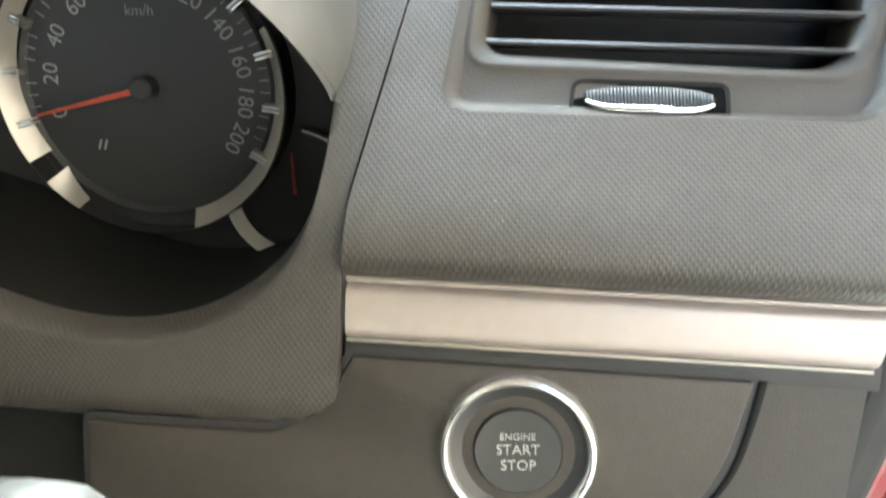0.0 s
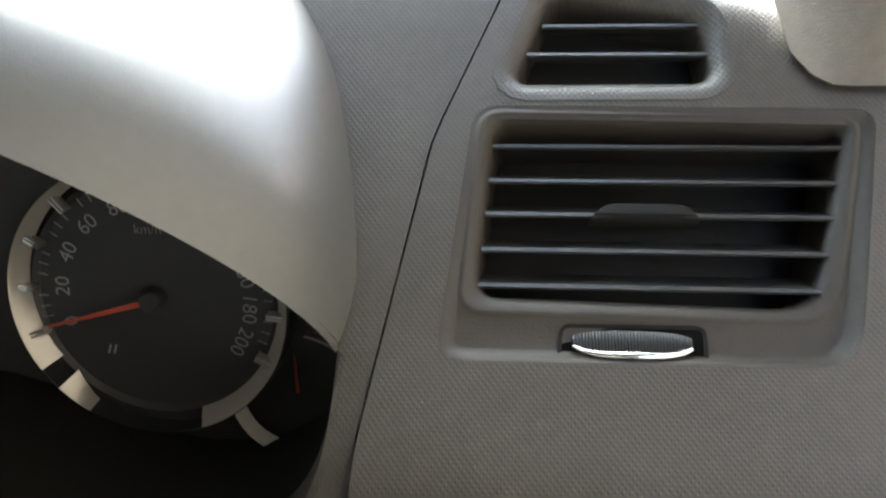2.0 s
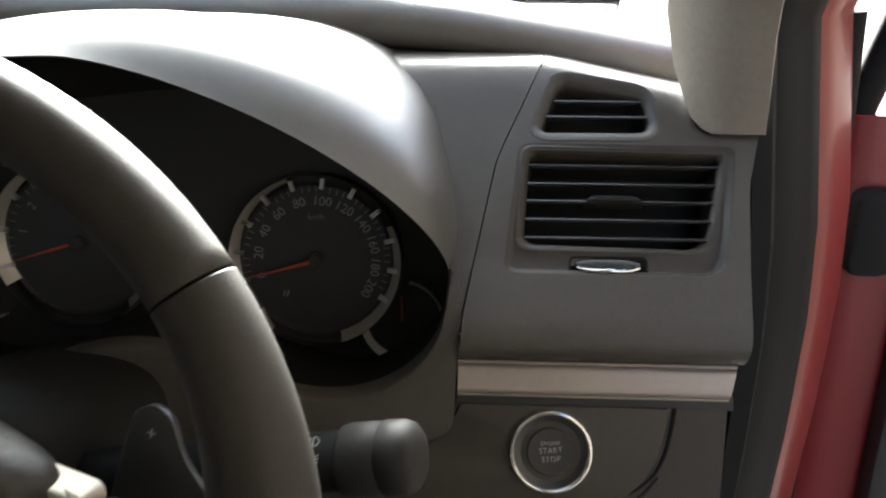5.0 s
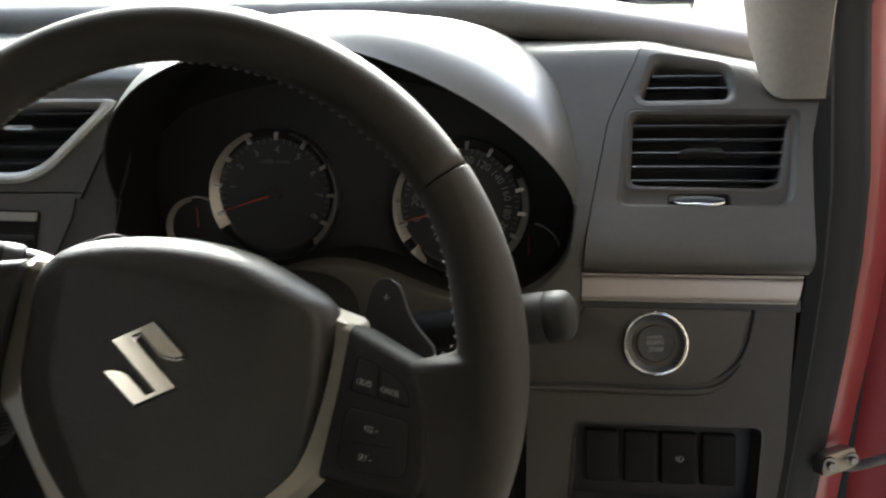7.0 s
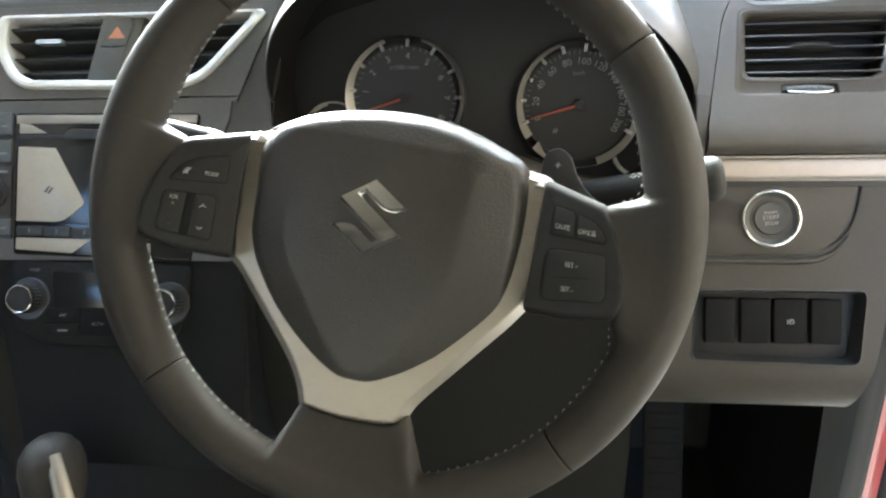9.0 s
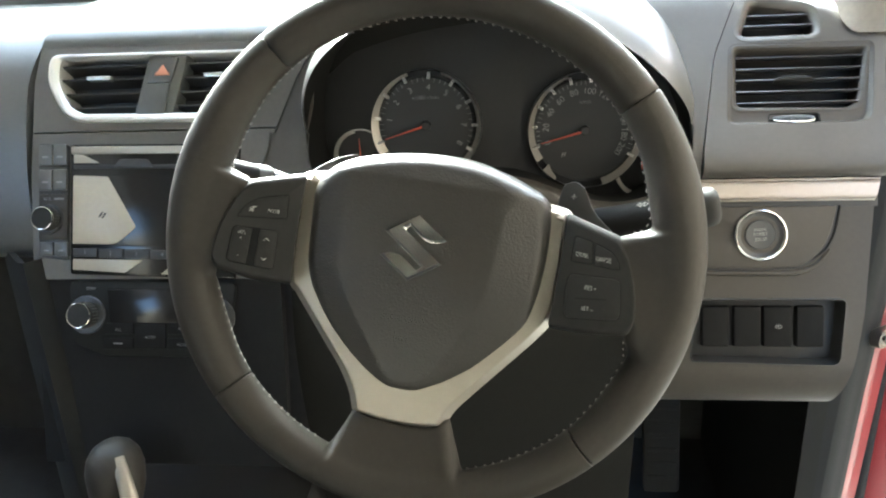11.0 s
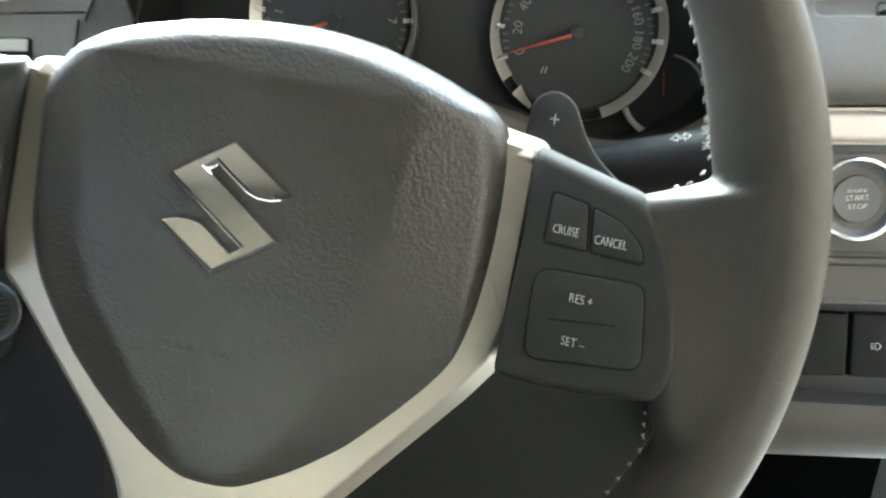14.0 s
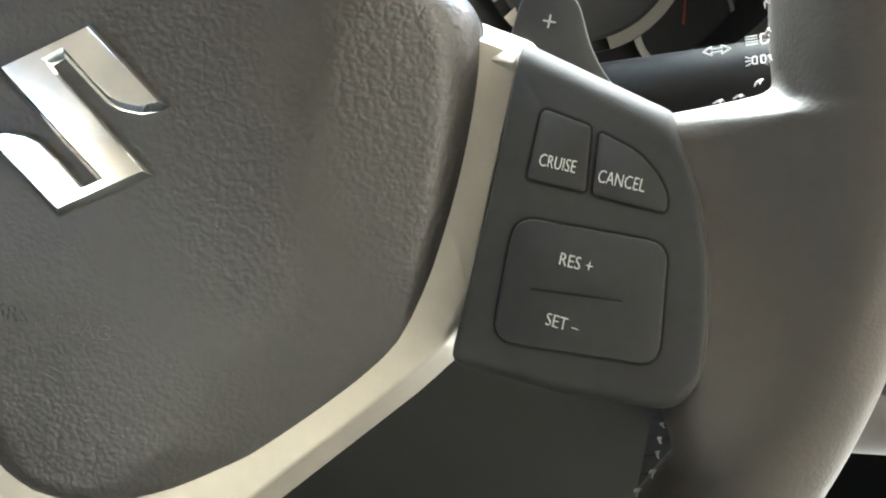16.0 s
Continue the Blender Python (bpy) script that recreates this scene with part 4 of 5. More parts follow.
plate("film", CENTRE, rounded([(-0.282, cz(0.8268)), (-0.245, cz(0.8265)), (-0.245, cz(0.8365)), (-0.268, cz(0.837))], 0.001, 2), 0.003, 0.0036, 0.0002, FILM, radio)
for k in range(6):
    key = plate("preset_key", CENTRE, rounded(box2(-0.3585 + 0.0262 * k, cz(0.8465 - 0.0008 * k), 0.0252, 0.0088), 0.0008, 2), 0.003, 0.0046, 0.0008, SATIN, radio)
    writing("numeral", str(k + 1), CENTRE.moved(-0.3585 + 0.0262 * k, cz(0.8465 - 0.0008 * k), 0.0047), 0.0055, GREY, key, 0.0001)
left_bank = plate("key_bank", CENTRE, rounded([(-0.4075, cz(0.843)), (-0.377, cz(0.8395)), (-0.378, cz(0.9425)), (-0.4095, cz(0.945))], 0.003, 3), -0.02, 0.002, 0.001, SATIN, radio, "dark column of radio keys")
for i, z in enumerate((0.934, 0.9115)):
    for x in (-0.4008, -0.3858):
        key = plate("key", CENTRE, rounded(box2(x, cz(z), 0.0142, 0.0205), 0.001, 2), 0.002, 0.0044, 0.0009, HOOD, radio)
        plate("mark", CENTRE, box2(x, cz(z - 0.002), 0.006, 0.0018), 0.0044, 0.0046, 0.0001, GREY, key)
for x in (-0.3985, -0.3838):
    key = plate("key", CENTRE, rounded(box2(x, cz(0.8498), 0.0138, 0.0135), 0.001, 2), 0.002, 0.0044, 0.0009, HOOD, radio)
    plate("mark", CENTRE, box2(x, cz(0.8485), 0.005, 0.0015), 0.0044, 0.0046, 0.0001, GREY, key)
plate("knob_plate", CENTRE, rounded(box2(-0.3925, cz(0.8785), 0.030, 0.045), 0.002, 3), 0.002, 0.0036, 0.0008, DASH_LOW, radio)
writing("lettering", "VOL", CENTRE.moved(-0.3985, cz(0.8945), 0.0038), 0.0045, GREY, radio, 0.0001)
plate("lettering_bar", CENTRE, box2(-0.3865, cz(0.8945), 0.01, 0.002), 0.0036, 0.0039, 0.0001, GREY, radio)


def knob(name, label, fr, r, h, collar, unit):
    k = empty(name, fr.at(0, 0), label, "")
    k.parent = unit
    bpy.context.view_layer.update()
    k.matrix_parent_inverse = unit.matrix_world.inverted()
    lathe("collar", fr, [(r * collar, 0.0), (r * collar, 0.001), (r * collar * 0.97, 0.0018), (r, 0.0022)], SATIN, k, "", 40)
    lathe("grip", fr, [(r, 0.001), (r, h * 0.75), (r * 0.97, h * 0.93)], POD, k, "ribbed black grip", 48)
    lathe("chrome_edge", fr, [(r * 0.985, h * 0.9), (r * 0.975, h), (r * 0.93, h * 1.02), (r * 0.9, h)], CHROME, k, "thin chrome edge", 48)
    lathe("cap", fr, [(r * 0.91, h * 0.99), (r * 0.5, h * 1.02), (0.0001, h * 1.03)], POD, k, "", 40)
    for i in range(24):
        q = fr.moved(0, 0, 0, i * 15)
        plate("rib", q, box2(r, 0, 0.0009, 0.0012), 0.003, h * 0.75, 0.0003, SATIN, k)
    return k


knob("volume_knob", "round black radio volume knob with a chrome edge", CENTRE.moved(-0.3955, cz(0.8765), 0.0036), 0.0115, 0.014, 1.25, radio)

# climate controls
climate = empty("climate_panel", CENTRE.at(-0.29, cz(0.79)), "dark climate control panel with knobs and a display", "control panel")
plate("body", CENTRE, rounded([(-0.372, cz(0.768)), (-0.34, cz(0.7555)), (-0.25, cz(0.7545)), (-0.215, cz(0.766)), (-0.207, cz(0.82)), (-0.376, cz(0.822))], 0.008, 4), -0.02, 0.002, 0.0015, APRON, climate)
plate("display", CENTRE, rounded([(-0.333, cz(0.784)), (-0.249, cz(0.784)), (-0.246, cz(0.814)), (-0.336, cz(0.815))], 0.002, 3), 0.002, 0.0036, 0.001, GLOSS, climate, "glossy black display window")
for i, x in enumerate((-0.324, -0.2915, -0.259)):
    for j, z in enumerate((0.7795, 0.7665)):
        if i == 1 and j == 1:
            continue
        hgt = 0.024 if i == 1 else 0.0105
        zz = 0.773 if i == 1 else z
        key = plate("key", CENTRE, rounded(box2(x, cz(zz), 0.0305, hgt), 0.001, 2), 0.002, 0.004, 0.0009, STALK, climate)
        word = {(0, 0): "A/C", (1, 0): "AUTO", (2, 1): "MODE"}.get((i, j))
        if word:
            writing("lettering", word, CENTRE.moved(x, cz(zz - 0.001), 0.0041), 0.004, GREY, key, 0.0001)
        else:
            plate("mark", CENTRE, box2(x, cz(zz), 0.009, 0.0016), 0.004, 0.0042, 0.0001, GREY, key)
writing("lettering", "TEMP", CENTRE.moved(-0.3535, cz(0.8145), 0.0022), 0.0042, GREY, climate, 0.0001)
knob("temperature_knob", "round black temperature knob on the climate panel", CENTRE.moved(-0.357, cz(0.7915), 0.002), 0.0125, 0.016, 1.5, climate)
knob("fan_knob", "round black fan knob on the climate panel", CENTRE.moved(-0.2265, cz(0.789), 0.002), 0.0125, 0.016, 1.5, climate)

# passenger side of the dashboard and the tunnel
rows = []
for p in smooth_path([(0, 0.25, 0.826), (0, 0.215, 0.829), (0, 0.2, 0.84), (0, 0.201, 0.862), (0, 0.212, 0.905), (0, 0.235, 0.97), (0, 0.265, 1.02), (0, 0.31, 1.052), (0, 0.36, 1.066)], 4):
    xr = interp(p.z, (0.66, 0.83, 0.918, 1.0, 1.04, 1.061, 1.07), (-0.404, -0.4185, -0.4225, -0.4205, -0.4115, -0.398, -0.388))
    rows.append([(-1.09 + (xr + 1.09) * k / 12, p.y + 0.012 - 0.012 * (k / 12), p.z) for k in range(13)])
sheet("passenger_panel", rows, 0.012, HOOD, dashboard, "grey passenger side dashboard panel")
rows = []
for k in range(13):
    t = k / 12
    z = 0.84 - 0.36 * t
    y = 0.172 - 0.15 * t
    xl = -0.418 + 0.10 * t
    rows.append([(xl - 0.05, y + 0.05, z), (xl - 0.006, y + 0.006, z), (xl, y, z), (xl + 0.006, y + 0.008, z), (xl + 0.012, y + 0.05, z)])
sheet("tunnel_side", rows, 0.006, APRON, stack, "dark side wing of the console")
block("console_box", (-0.40, -0.6, 0.25), (-0.17, 0.25, 0.56), DARK, stack, "dark centre tunnel")

# accelerator pedal
pedal = empty("accelerator_pedal", (0.253, 0.47, 0.36), "dark accelerator pedal hanging in the footwell", "pedal")
PF = Frame((0.253, 0.448, 0.44), X, (0, 0.3, 1))
plate("pad", PF, rounded(box2(0, 0, 0.05, 0.145), 0.008, 5), -0.008, 0.0, 0.003, APRON, pedal, "ribbed rubber pad")
for k in range(6):
    plate("rib", PF, rounded(box2(0, -0.05 + 0.02 * k, 0.04, 0.006), 0.002, 3), -0.001, 0.0012, 0.001, APRON, pedal)
tube("pedal_arm", smooth_path([(0.253, 0.475, 0.49), (0.253, 0.53, 0.56), (0.253, 0.62, 0.66), (0.253, 0.72, 0.70)], 4), 0.008, DARK, pedal, "", 10)

# gear lever
gear = empty("gear_lever", (-0.29, 0.06, 0.56), "black leather gear lever knob with a silver insert", "gear lever")
G = Frame((-0.306, 0.062, 0.676), X, (0, 0.15, 1))
rings = []
for h, r in ((-0.052, 0.010), (-0.045, 0.014), (-0.03, 0.0205), (-0.01, 0.0262), (0.008, 0.0272), (0.02, 0.0245), (0.028, 0.019), (0.033, 0.0115), (0.0345, 0.004)):
    rings.append([G.at(r * 0.92 * math.cos(2 * math.pi * k / 32), h, r * 1.08 * math.sin(2 * math.pi * k / 32)) for k in range(32)])
v, f = rings_mesh(rings)
mesh_part("knob", v, f, LEATHER, gear, "rounded black leather grip", 60)
ins = [G.at(0.012 + 0.0135 * math.sin(a), 0.026 - 0.05 * (a / 1.9), 0.0135 + 0.0125 * math.sin(a * 1.1)) for a in [1.9 * k / 14 for k in range(15)]]
tube("silver_insert", ins, lambda t: 0.0055 + 0.003 * t, SILVER, gear, "satin silver insert", 10, flat=0.5)
tube("shaft", [(-0.297, 0.056, 0.63), (-0.29, 0.05, 0.545)], 0.008, SATIN, gear, "", 12)

# ---- steering column and stalks ----
column = empty("steering_column", (0, 0.15, 0.88), "matt black steering column cover", "steering column")
rings = []
for y, z, w, h in ((0.075, 0.905, 0.048, 0.034), (0.085, 0.903, 0.056, 0.04), (0.15, 0.878, 0.06, 0.042), (0.26, 0.84, 0.064, 0.046)):
    rings.append([(w * power(math.cos(2 * math.pi * k / 40), 0.7), y, z + h * power(math.sin(2 * math.pi * k / 40), 0.7)) for k in range(40)])
v, f = rings_mesh(rings)
mesh_part("cover", v, f, APRON, column, "", 50)


ind = empty("indicator_stalk", (0.06, 0.1, 0.915), "black indicator stalk with white lamp symbols", "control stalk", "stalks on the steering column")
a, b = Vector((0.05, 0.105, 0.889)), Vector((0.2125, 0.076, 0.9262))
tube("arm", [a.lerp(b, k / 10) for k in range(9)], lambda t: 0.0155 - 0.001 * t, STALK, ind, "", 20, flat=0.8)
tube("end_cap", [a.lerp(b, 0.8 + 0.2 * q) for q in (0.0, 0.03, 0.08, 0.5, 0.52, 0.55, 0.8, 0.9, 0.97, 1.0)], lambda t: (0.0140, 0.0152, 0.0157, 0.0157, 0.0150, 0.0158, 0.0155, 0.0142, 0.0110, 0.0055)[min(int(t * 9.01), 9)], POD, ind, "twist end of the stalk", 24, flat=0.95)
sf = Frame(a + Vector((0, -0.0094, 0.0121)), b - a, Vector((0, 0.78, 0.62)))


def symbol_lines(fr, lines, parent, w=0.00035, mat=None):
    for u0, v0, u1, v1 in lines:
        d = Vector((u1 - u0, v1 - v0))
        q = fr.moved((u0 + u1) / 2, (v0 + v1) / 2, 0, math.degrees(math.atan2(d.y, d.x)))
        plate("symbol_stroke", q, box2(0, 0, d.length + w, w), 0, 0.0003, 0.0001, mat or WHITE, parent)


q = sf.moved(0.1105, 0.0015, 0.0007)
symbol_lines(q, [(-0.004, 0, -0.0015, 0.0016), (-0.004, 0, -0.0015, -0.0016), (-0.0015, 0.0016, -0.0015, 0.0006), (-0.0015, -0.0016, -0.0015, -0.0006), (-0.0015, 0.0006, -0.0002, 0.0006), (-0.0015, -0.0006, -0.0002, -0.0006), (0.004, 0, 0.0015, 0.0016), (0.004, 0, 0.0015, -0.0016), (0.0015, 0.0016, 0.0015, 0.0006), (0.0015, -0.0016, 0.0015, -0.0006), (0.0015, 0.0006, 0.0002, 0.0006), (0.0015, -0.0006, 0.0002, -0.0006)], ind)
q = sf.moved(0.1225, 0.0032, 0.0007)
moulding("lamp_symbol", q.moved(0.0012, 0), rounded([(-0.0005, -0.0018), (0.001, -0.0018), (0.0024, 0), (0.001, 0.0018), (-0.0005, 0.0018)], 0.0006, 3), [(0.0002, 0), (0.0002, 0.0003), (-0.0002, 0.0003), (-0.0002, 0)], WHITE, ind)
symbol_lines(q, [(-0.0035, h, -0.0004, h) for h in (-0.0015, -0.0005, 0.0005, 0.0015)], ind, 0.0003)
q = sf.moved(0.1222, -0.0038, 0.0002)
for sx in (-1, 1):
    moulding("lamp_symbol", q.moved(sx * 0.0012, 0), rounded(box2(0, 0, 0.0013, 0.0026), 0.0005, 3), [(0.0002, 0), (0.0002, 0.0003), (-0.0002, 0.0003), (-0.0002, 0)], WHITE, ind)
    symbol_lines(q, [(sx * 0.0025, h, sx * 0.0037, h * 1.6) for h in (-0.001, 0, 0.001)], ind, 0.00028)
wip = empty("wiper_stalk", (-0.06, 0.13, 0.907), "black wiper stalk with small white lettering", "control stalk", "stalks on the steering column")
tip, neck, root = Vector((-0.181, 0.070, 0.9655)), Vector((-0.136, 0.100, 0.9435)), Vector((-0.05, 0.135, 0.902))
tube("arm", [tip.lerp(neck, q) for q in (0.0, 0.02, 0.06, 0.14, 0.3, 0.6, 1.0)], lambda t: (0.002, 0.0065, 0.0088, 0.0102, 0.0108, 0.0108, 0.0104)[min(int(t * 6.01), 6)], STALK, wip, "rounded grip of the stalk", 24, flat=1.0)
tube("ring_band", [tip.lerp(neck, q) for q in (0.78, 0.79, 0.97, 0.98)], lambda t: (0.0106, 0.0110, 0.0109, 0.0103)[min(int(t * 3.01), 3)], DARK, wip, "twist ring with white lettering", 24)
tube("collar", [neck.lerp(root, q) for q in (0.0, 0.02, 0.14, 0.17)], lambda t: (0.0088, 0.0094, 0.0092, 0.0075)[min(int(t * 3.01), 3)], SATIN, wip, "square collar of the stalk", 16)
tube("neck", [neck.lerp(root, 0.15), root], 0.0048, STALK, wip, "", 12)
wf = Frame(neck + Vector((0, -0.0095, 0.006)), neck - tip, Vector((0, 0.5, 0.85)))
writing("lettering", "ON", wf.moved(-0.0085, 0.0005, 0.0012).moved(0, 0, 0, -80), 0.0042, WHITE, wip, 0.0002)
writing("lettering", "REAR", wf.moved(-0.031, -0.0045, 0.0010), 0.0038, WHITE, wip, 0.0002)

# ---- steering wheel ----
wheel = empty("steering_wheel", WHEEL.at(0, 0), "black leather steering wheel with silver spokes, turned slightly", "steering wheel")
RIM, TUBE = 0.1702, 0.0146
RIM_U, RIM_V = 0.0022, -0.0042
RIMF = WHEEL.moved(RIM_U, RIM_V, 0)
SEAMS = (43.5, 136.5, 223.5, 316.5)

# edge of the leather on a spoke: place across and up the wheel, height there, and whether it is an open edge that rolls over
SIDE_WEB = [
    (0.1480, 0.0540, 0.007, 1), (0.1462, 0.0460, 0.006, 1), (0.1464, 0.0390, 0.0055, 1), (0.1450, 0.0332, 0.005, 1), (0.1415, 0.0286, 0.0045, 1), (0.1350, 0.0255, 0.004, 1), (0.1285, 0.0243, 0.0035, 1), (0.1250, 0.0232, 0.0032, 1),
    (0.1238, 0.0208, 0.0032, 0), (0.1236, 0.0175, 0.0034, 0), (0.1255, 0.0130, 0.0042, 0), (0.1285, 0.0075, 0.0055, 0), (0.1310, 0.0030, 0.0070, 0), (0.1345, -0.0060, 0.0096, 0), (0.1370, -0.0170, 0.0120, 0), (0.1388, -0.0250, 0.0132, 0), (0.1393, -0.0310, 0.0136, 0),
    (0.1396, -0.0370, 0.0132, 1), (0.1406, -0.0430, 0.0122, 1), (0.1422, -0.0500, 0.011, 1), (0.1438, -0.0560, 0.010, 1), (0.1446, -0.0630, 0.009, 1), (0.1430, -0.0740, 0.008, 1)]
LOWER_WEB = [
    (-0.0720, -0.1460, 0.004, 1), (-0.0620, -0.1512, 0.002, 1), (-0.0545, -0.1528, 0.001, 1), (-0.0485, -0.1510, 0.0, 1), (-0.0445, -0.1470, -0.0005, 1), (-0.0410, -0.1411, -0.001, 1), (-0.0383, -0.1340, -0.0018, 1), (-0.0360, -0.1280, -0.003, 1), (-0.0340, -0.1222, -0.0036, 1),
    (-0.0325, -0.1222, -0.0042, 0), (-0.0305, -0.1262, -0.0045, 0), (-0.0250, -0.1280, -0.0045, 0), (-0.0180, -0.1292, -0.0045, 0), (0.0000, -0.1303, -0.0045, 0), (0.0150, -0.1298, -0.0045, 0), (0.0215, -0.1286, -0.0045, 0), (0.0262, -0.1268, -0.0045, 0), (0.0310, -0.1222, -0.0042, 0),
    (0.0345, -0.1220, -0.0036, 1), (0.0365, -0.1285, -0.003, 1), (0.0386, -0.1350, -0.0018, 1), (0.0409, -0.1420, -0.001, 1), (0.0438, -0.1475, 0.0, 1), (0.0490, -0.1520, 0.001, 1), (0.0584, -0.1525, 0.002, 1), (0.0700, -0.1455, 0.004, 1)]


def web_table(points, mirror=1):
    """Angle, radius and height of a spoke's leather edge, seen from the rim's centre, and its open edges as fine points."""
    rows = []
    for u, v, w, free in points:
        x, y = u * mirror - RIM_U, v - RIM_V
        rows.append((math.degrees(math.atan2(y, x)) % 360, math.hypot(x, y), w, free))
    if mirror > 0 and points is SIDE_WEB:
        rows = [((q[0] - 360 if q[0] > 180 else q[0]),) + q[1:] for q in rows]
    rows.sort()
    table = [[r[i] for r in rows] for i in range(4)]
    fine = np.arange(table[0][0], table[0][-1], 0.1)
    out = [fine.tolist()]
    for i, wide in ((1, 0.4), (2, 1.5), (3, 0.3)):
        line = np.interp(fine, table[0], table[i])
        reach = int(wide * 3 / 0.1)
        bell = np.exp(-0.5 * (np.arange(-reach, reach + 1) * 0.1 / wide) ** 2)
        out.append(np.convolve(np.pad(line, reach, mode="edge"), bell / bell.sum(), mode="valid").tolist())
    edge = [np.array([[r * math.cos(radians(d)), r * math.sin(radians(d))] for d, r, _, free in zip(*out) if free > 0.5 and (d < middle) == low]) for middle in ((fine[0] + fine[-1]) / 2,) for low in (True, False)]
    lines = []
    for line in edge:
        way = np.concatenate(([0], np.cumsum(np.hypot(*np.diff(line, axis=0).T))))
        at = np.arange(0, way[-1], 0.0003)
        lines.append(np.stack([np.interp(at, way, line[:, 0]), np.interp(at, way, line[:, 1])], 1))
    return out + [np.concatenate(lines), 0.0115 if points is LOWER_WEB else 0.0075]


WEBS = [web_table(SIDE_WEB), web_table(SIDE_WEB, -1), web_table(LOWER_WEB)]


def rim_radius(deg):
    d = min(abs((deg - k + 180) % 360 - 180) for k in (17, 163))
    e = min(abs((deg - k + 180) % 360 - 180) for k in (-24, 204))
    return TUBE + 0.0030 * math.exp(-(d / 16) ** 2) + 0.0018 * math.exp(-(e / 14) ** 2)


def rim_line(deg):
    return RIM + TUBE - rim_radius(deg)


def web_at(deg):
    """How far the leather reaches in beyond the round rim at an angle, how high it stands there, whether its edge is open, the open edges and how far they roll over."""
    for table in WEBS:
        for turn in (0, 360, -360):
            d = deg + turn
            if table[0][0] <= d <= table[0][-1]:
                reach = rim_line(deg) - rim_radius(deg) * 0.98 - interp(d, table[0], table[1])
                return max(reach, 0.0), interp(d, table[0], table[2]), interp(d, table[0], table[3]), table[4], table[5]
    return 0.0, 0.0, 1.0, None, 0.0075


NOSE, TOP = 0.0025, 30


def rim_ring(deg, shrink=1.0):
    """One section of the rim: round, or drawn in along a spoke whose open edges roll over."""
    r = rim_radius(deg) * shrink
    reach, high, free, edge, roll = web_at(deg)
    k = min(reach / 0.010, 1.0)
    k = k * k * (3 - 2 * k)
    a, h, b = r * 0.98, r * 1.18, rim_line(deg)
    c, s = math.cos(radians(deg)), math.sin(radians(deg))
    out = [(a * math.cos(p), h * math.sin(p)) for p in (math.pi * (q / 12 - 0.5) for q in range(12))]
    end = -(a + reach)
    for q in range(TOP + 1):
        t = q / TOP
        x0, w0 = -a * math.sin(t * math.pi / 2), h * math.cos(t * math.pi / 2)
        if edge is None:
            out.append((x0, w0))
            continue
        x1 = end * (0.6 * t + 0.4 * math.sin(t * math.pi / 2))
        m = x1 / end
        w1 = h + (high - h) * (m * m * (3 - 2 * m) * 0.55 + (1 - (1 - m) ** 2) * 0.45)
        d = math.sqrt(float(((edge - ((b + x1) * c, (b + x1) * s)) ** 2).sum(1).min()))
        g = max(1 - d / roll, 0.0)
        w1 -= roll * (1 - math.sqrt(max(1 - g * g, 0.0)))
        g = max(1 - (x1 - end) / NOSE, 0.0)
        w1 -= NOSE * (1 - math.sqrt(max(1 - g * g, 0.0))) * (1 - free)
        circle = h * math.sqrt(max(1 - (x1 / a) ** 2, 0)) if -x1 < a else 3 * (x1 + a)
        w1 = max(w1, circle) + (math.log1p(math.exp(-abs(w1 - circle) * 600)) - math.log(2) * (1 - m) ** 3) / 600
        out.append((x0 + (x1 - x0) * k, w0 + (w1 - w0) * k))
    low = out[-1][1] if edge is not None else 0.0
    for q in range(1, 12):
        t = q / 12
        x0, w0 = -a * math.cos(t * math.pi / 2), -h * math.sin(t * math.pi / 2)
        x1, w1 = end * (1 - t ** 1.1), low + (min(-h, low - 0.002) - low) * t ** 1.2
        out.append((x0 + (x1 - x0) * k, w0 + (w1 - w0) * k))
    return [RIMF.at((b + x) * c, (b + x) * s, w - 0.001) for x, w in out]


for i in range(4):
    a0, a1 = SEAMS[i] + 0.22, SEAMS[(i + 1) % 4] - 0.22 + (360 if i == 3 else 0)
    m = 44 if i == 0 else 340
    rings = [rim_ring(a0 - 0.12, 0.94)] + [rim_ring(a0 + (a1 - a0) * k / m) for k in range(m + 1)] + [rim_ring(a1 + 0.12, 0.94)]
    v, f = rings_mesh(rings)
    mesh_part("rim_section", v, f, LEATHER, wheel, ("smooth black leather", "grained black leather grip and spoke", "black leather rim with the lower spoke", "grained black leather grip and spoke")[i], 120)
for deg in SEAMS:
    c, s = math.cos(radians(deg)), math.sin(radians(deg))
    q = Frame(RIMF.at(RIM * c, RIM * s, -0.001), RIMF.ex * c + RIMF.ey * s, RIMF.n)
    lathe("joint", q, [(TUBE * 0.93, -0.002), (TUBE * 0.93, 0.002)], GAP, wheel, "", 24)


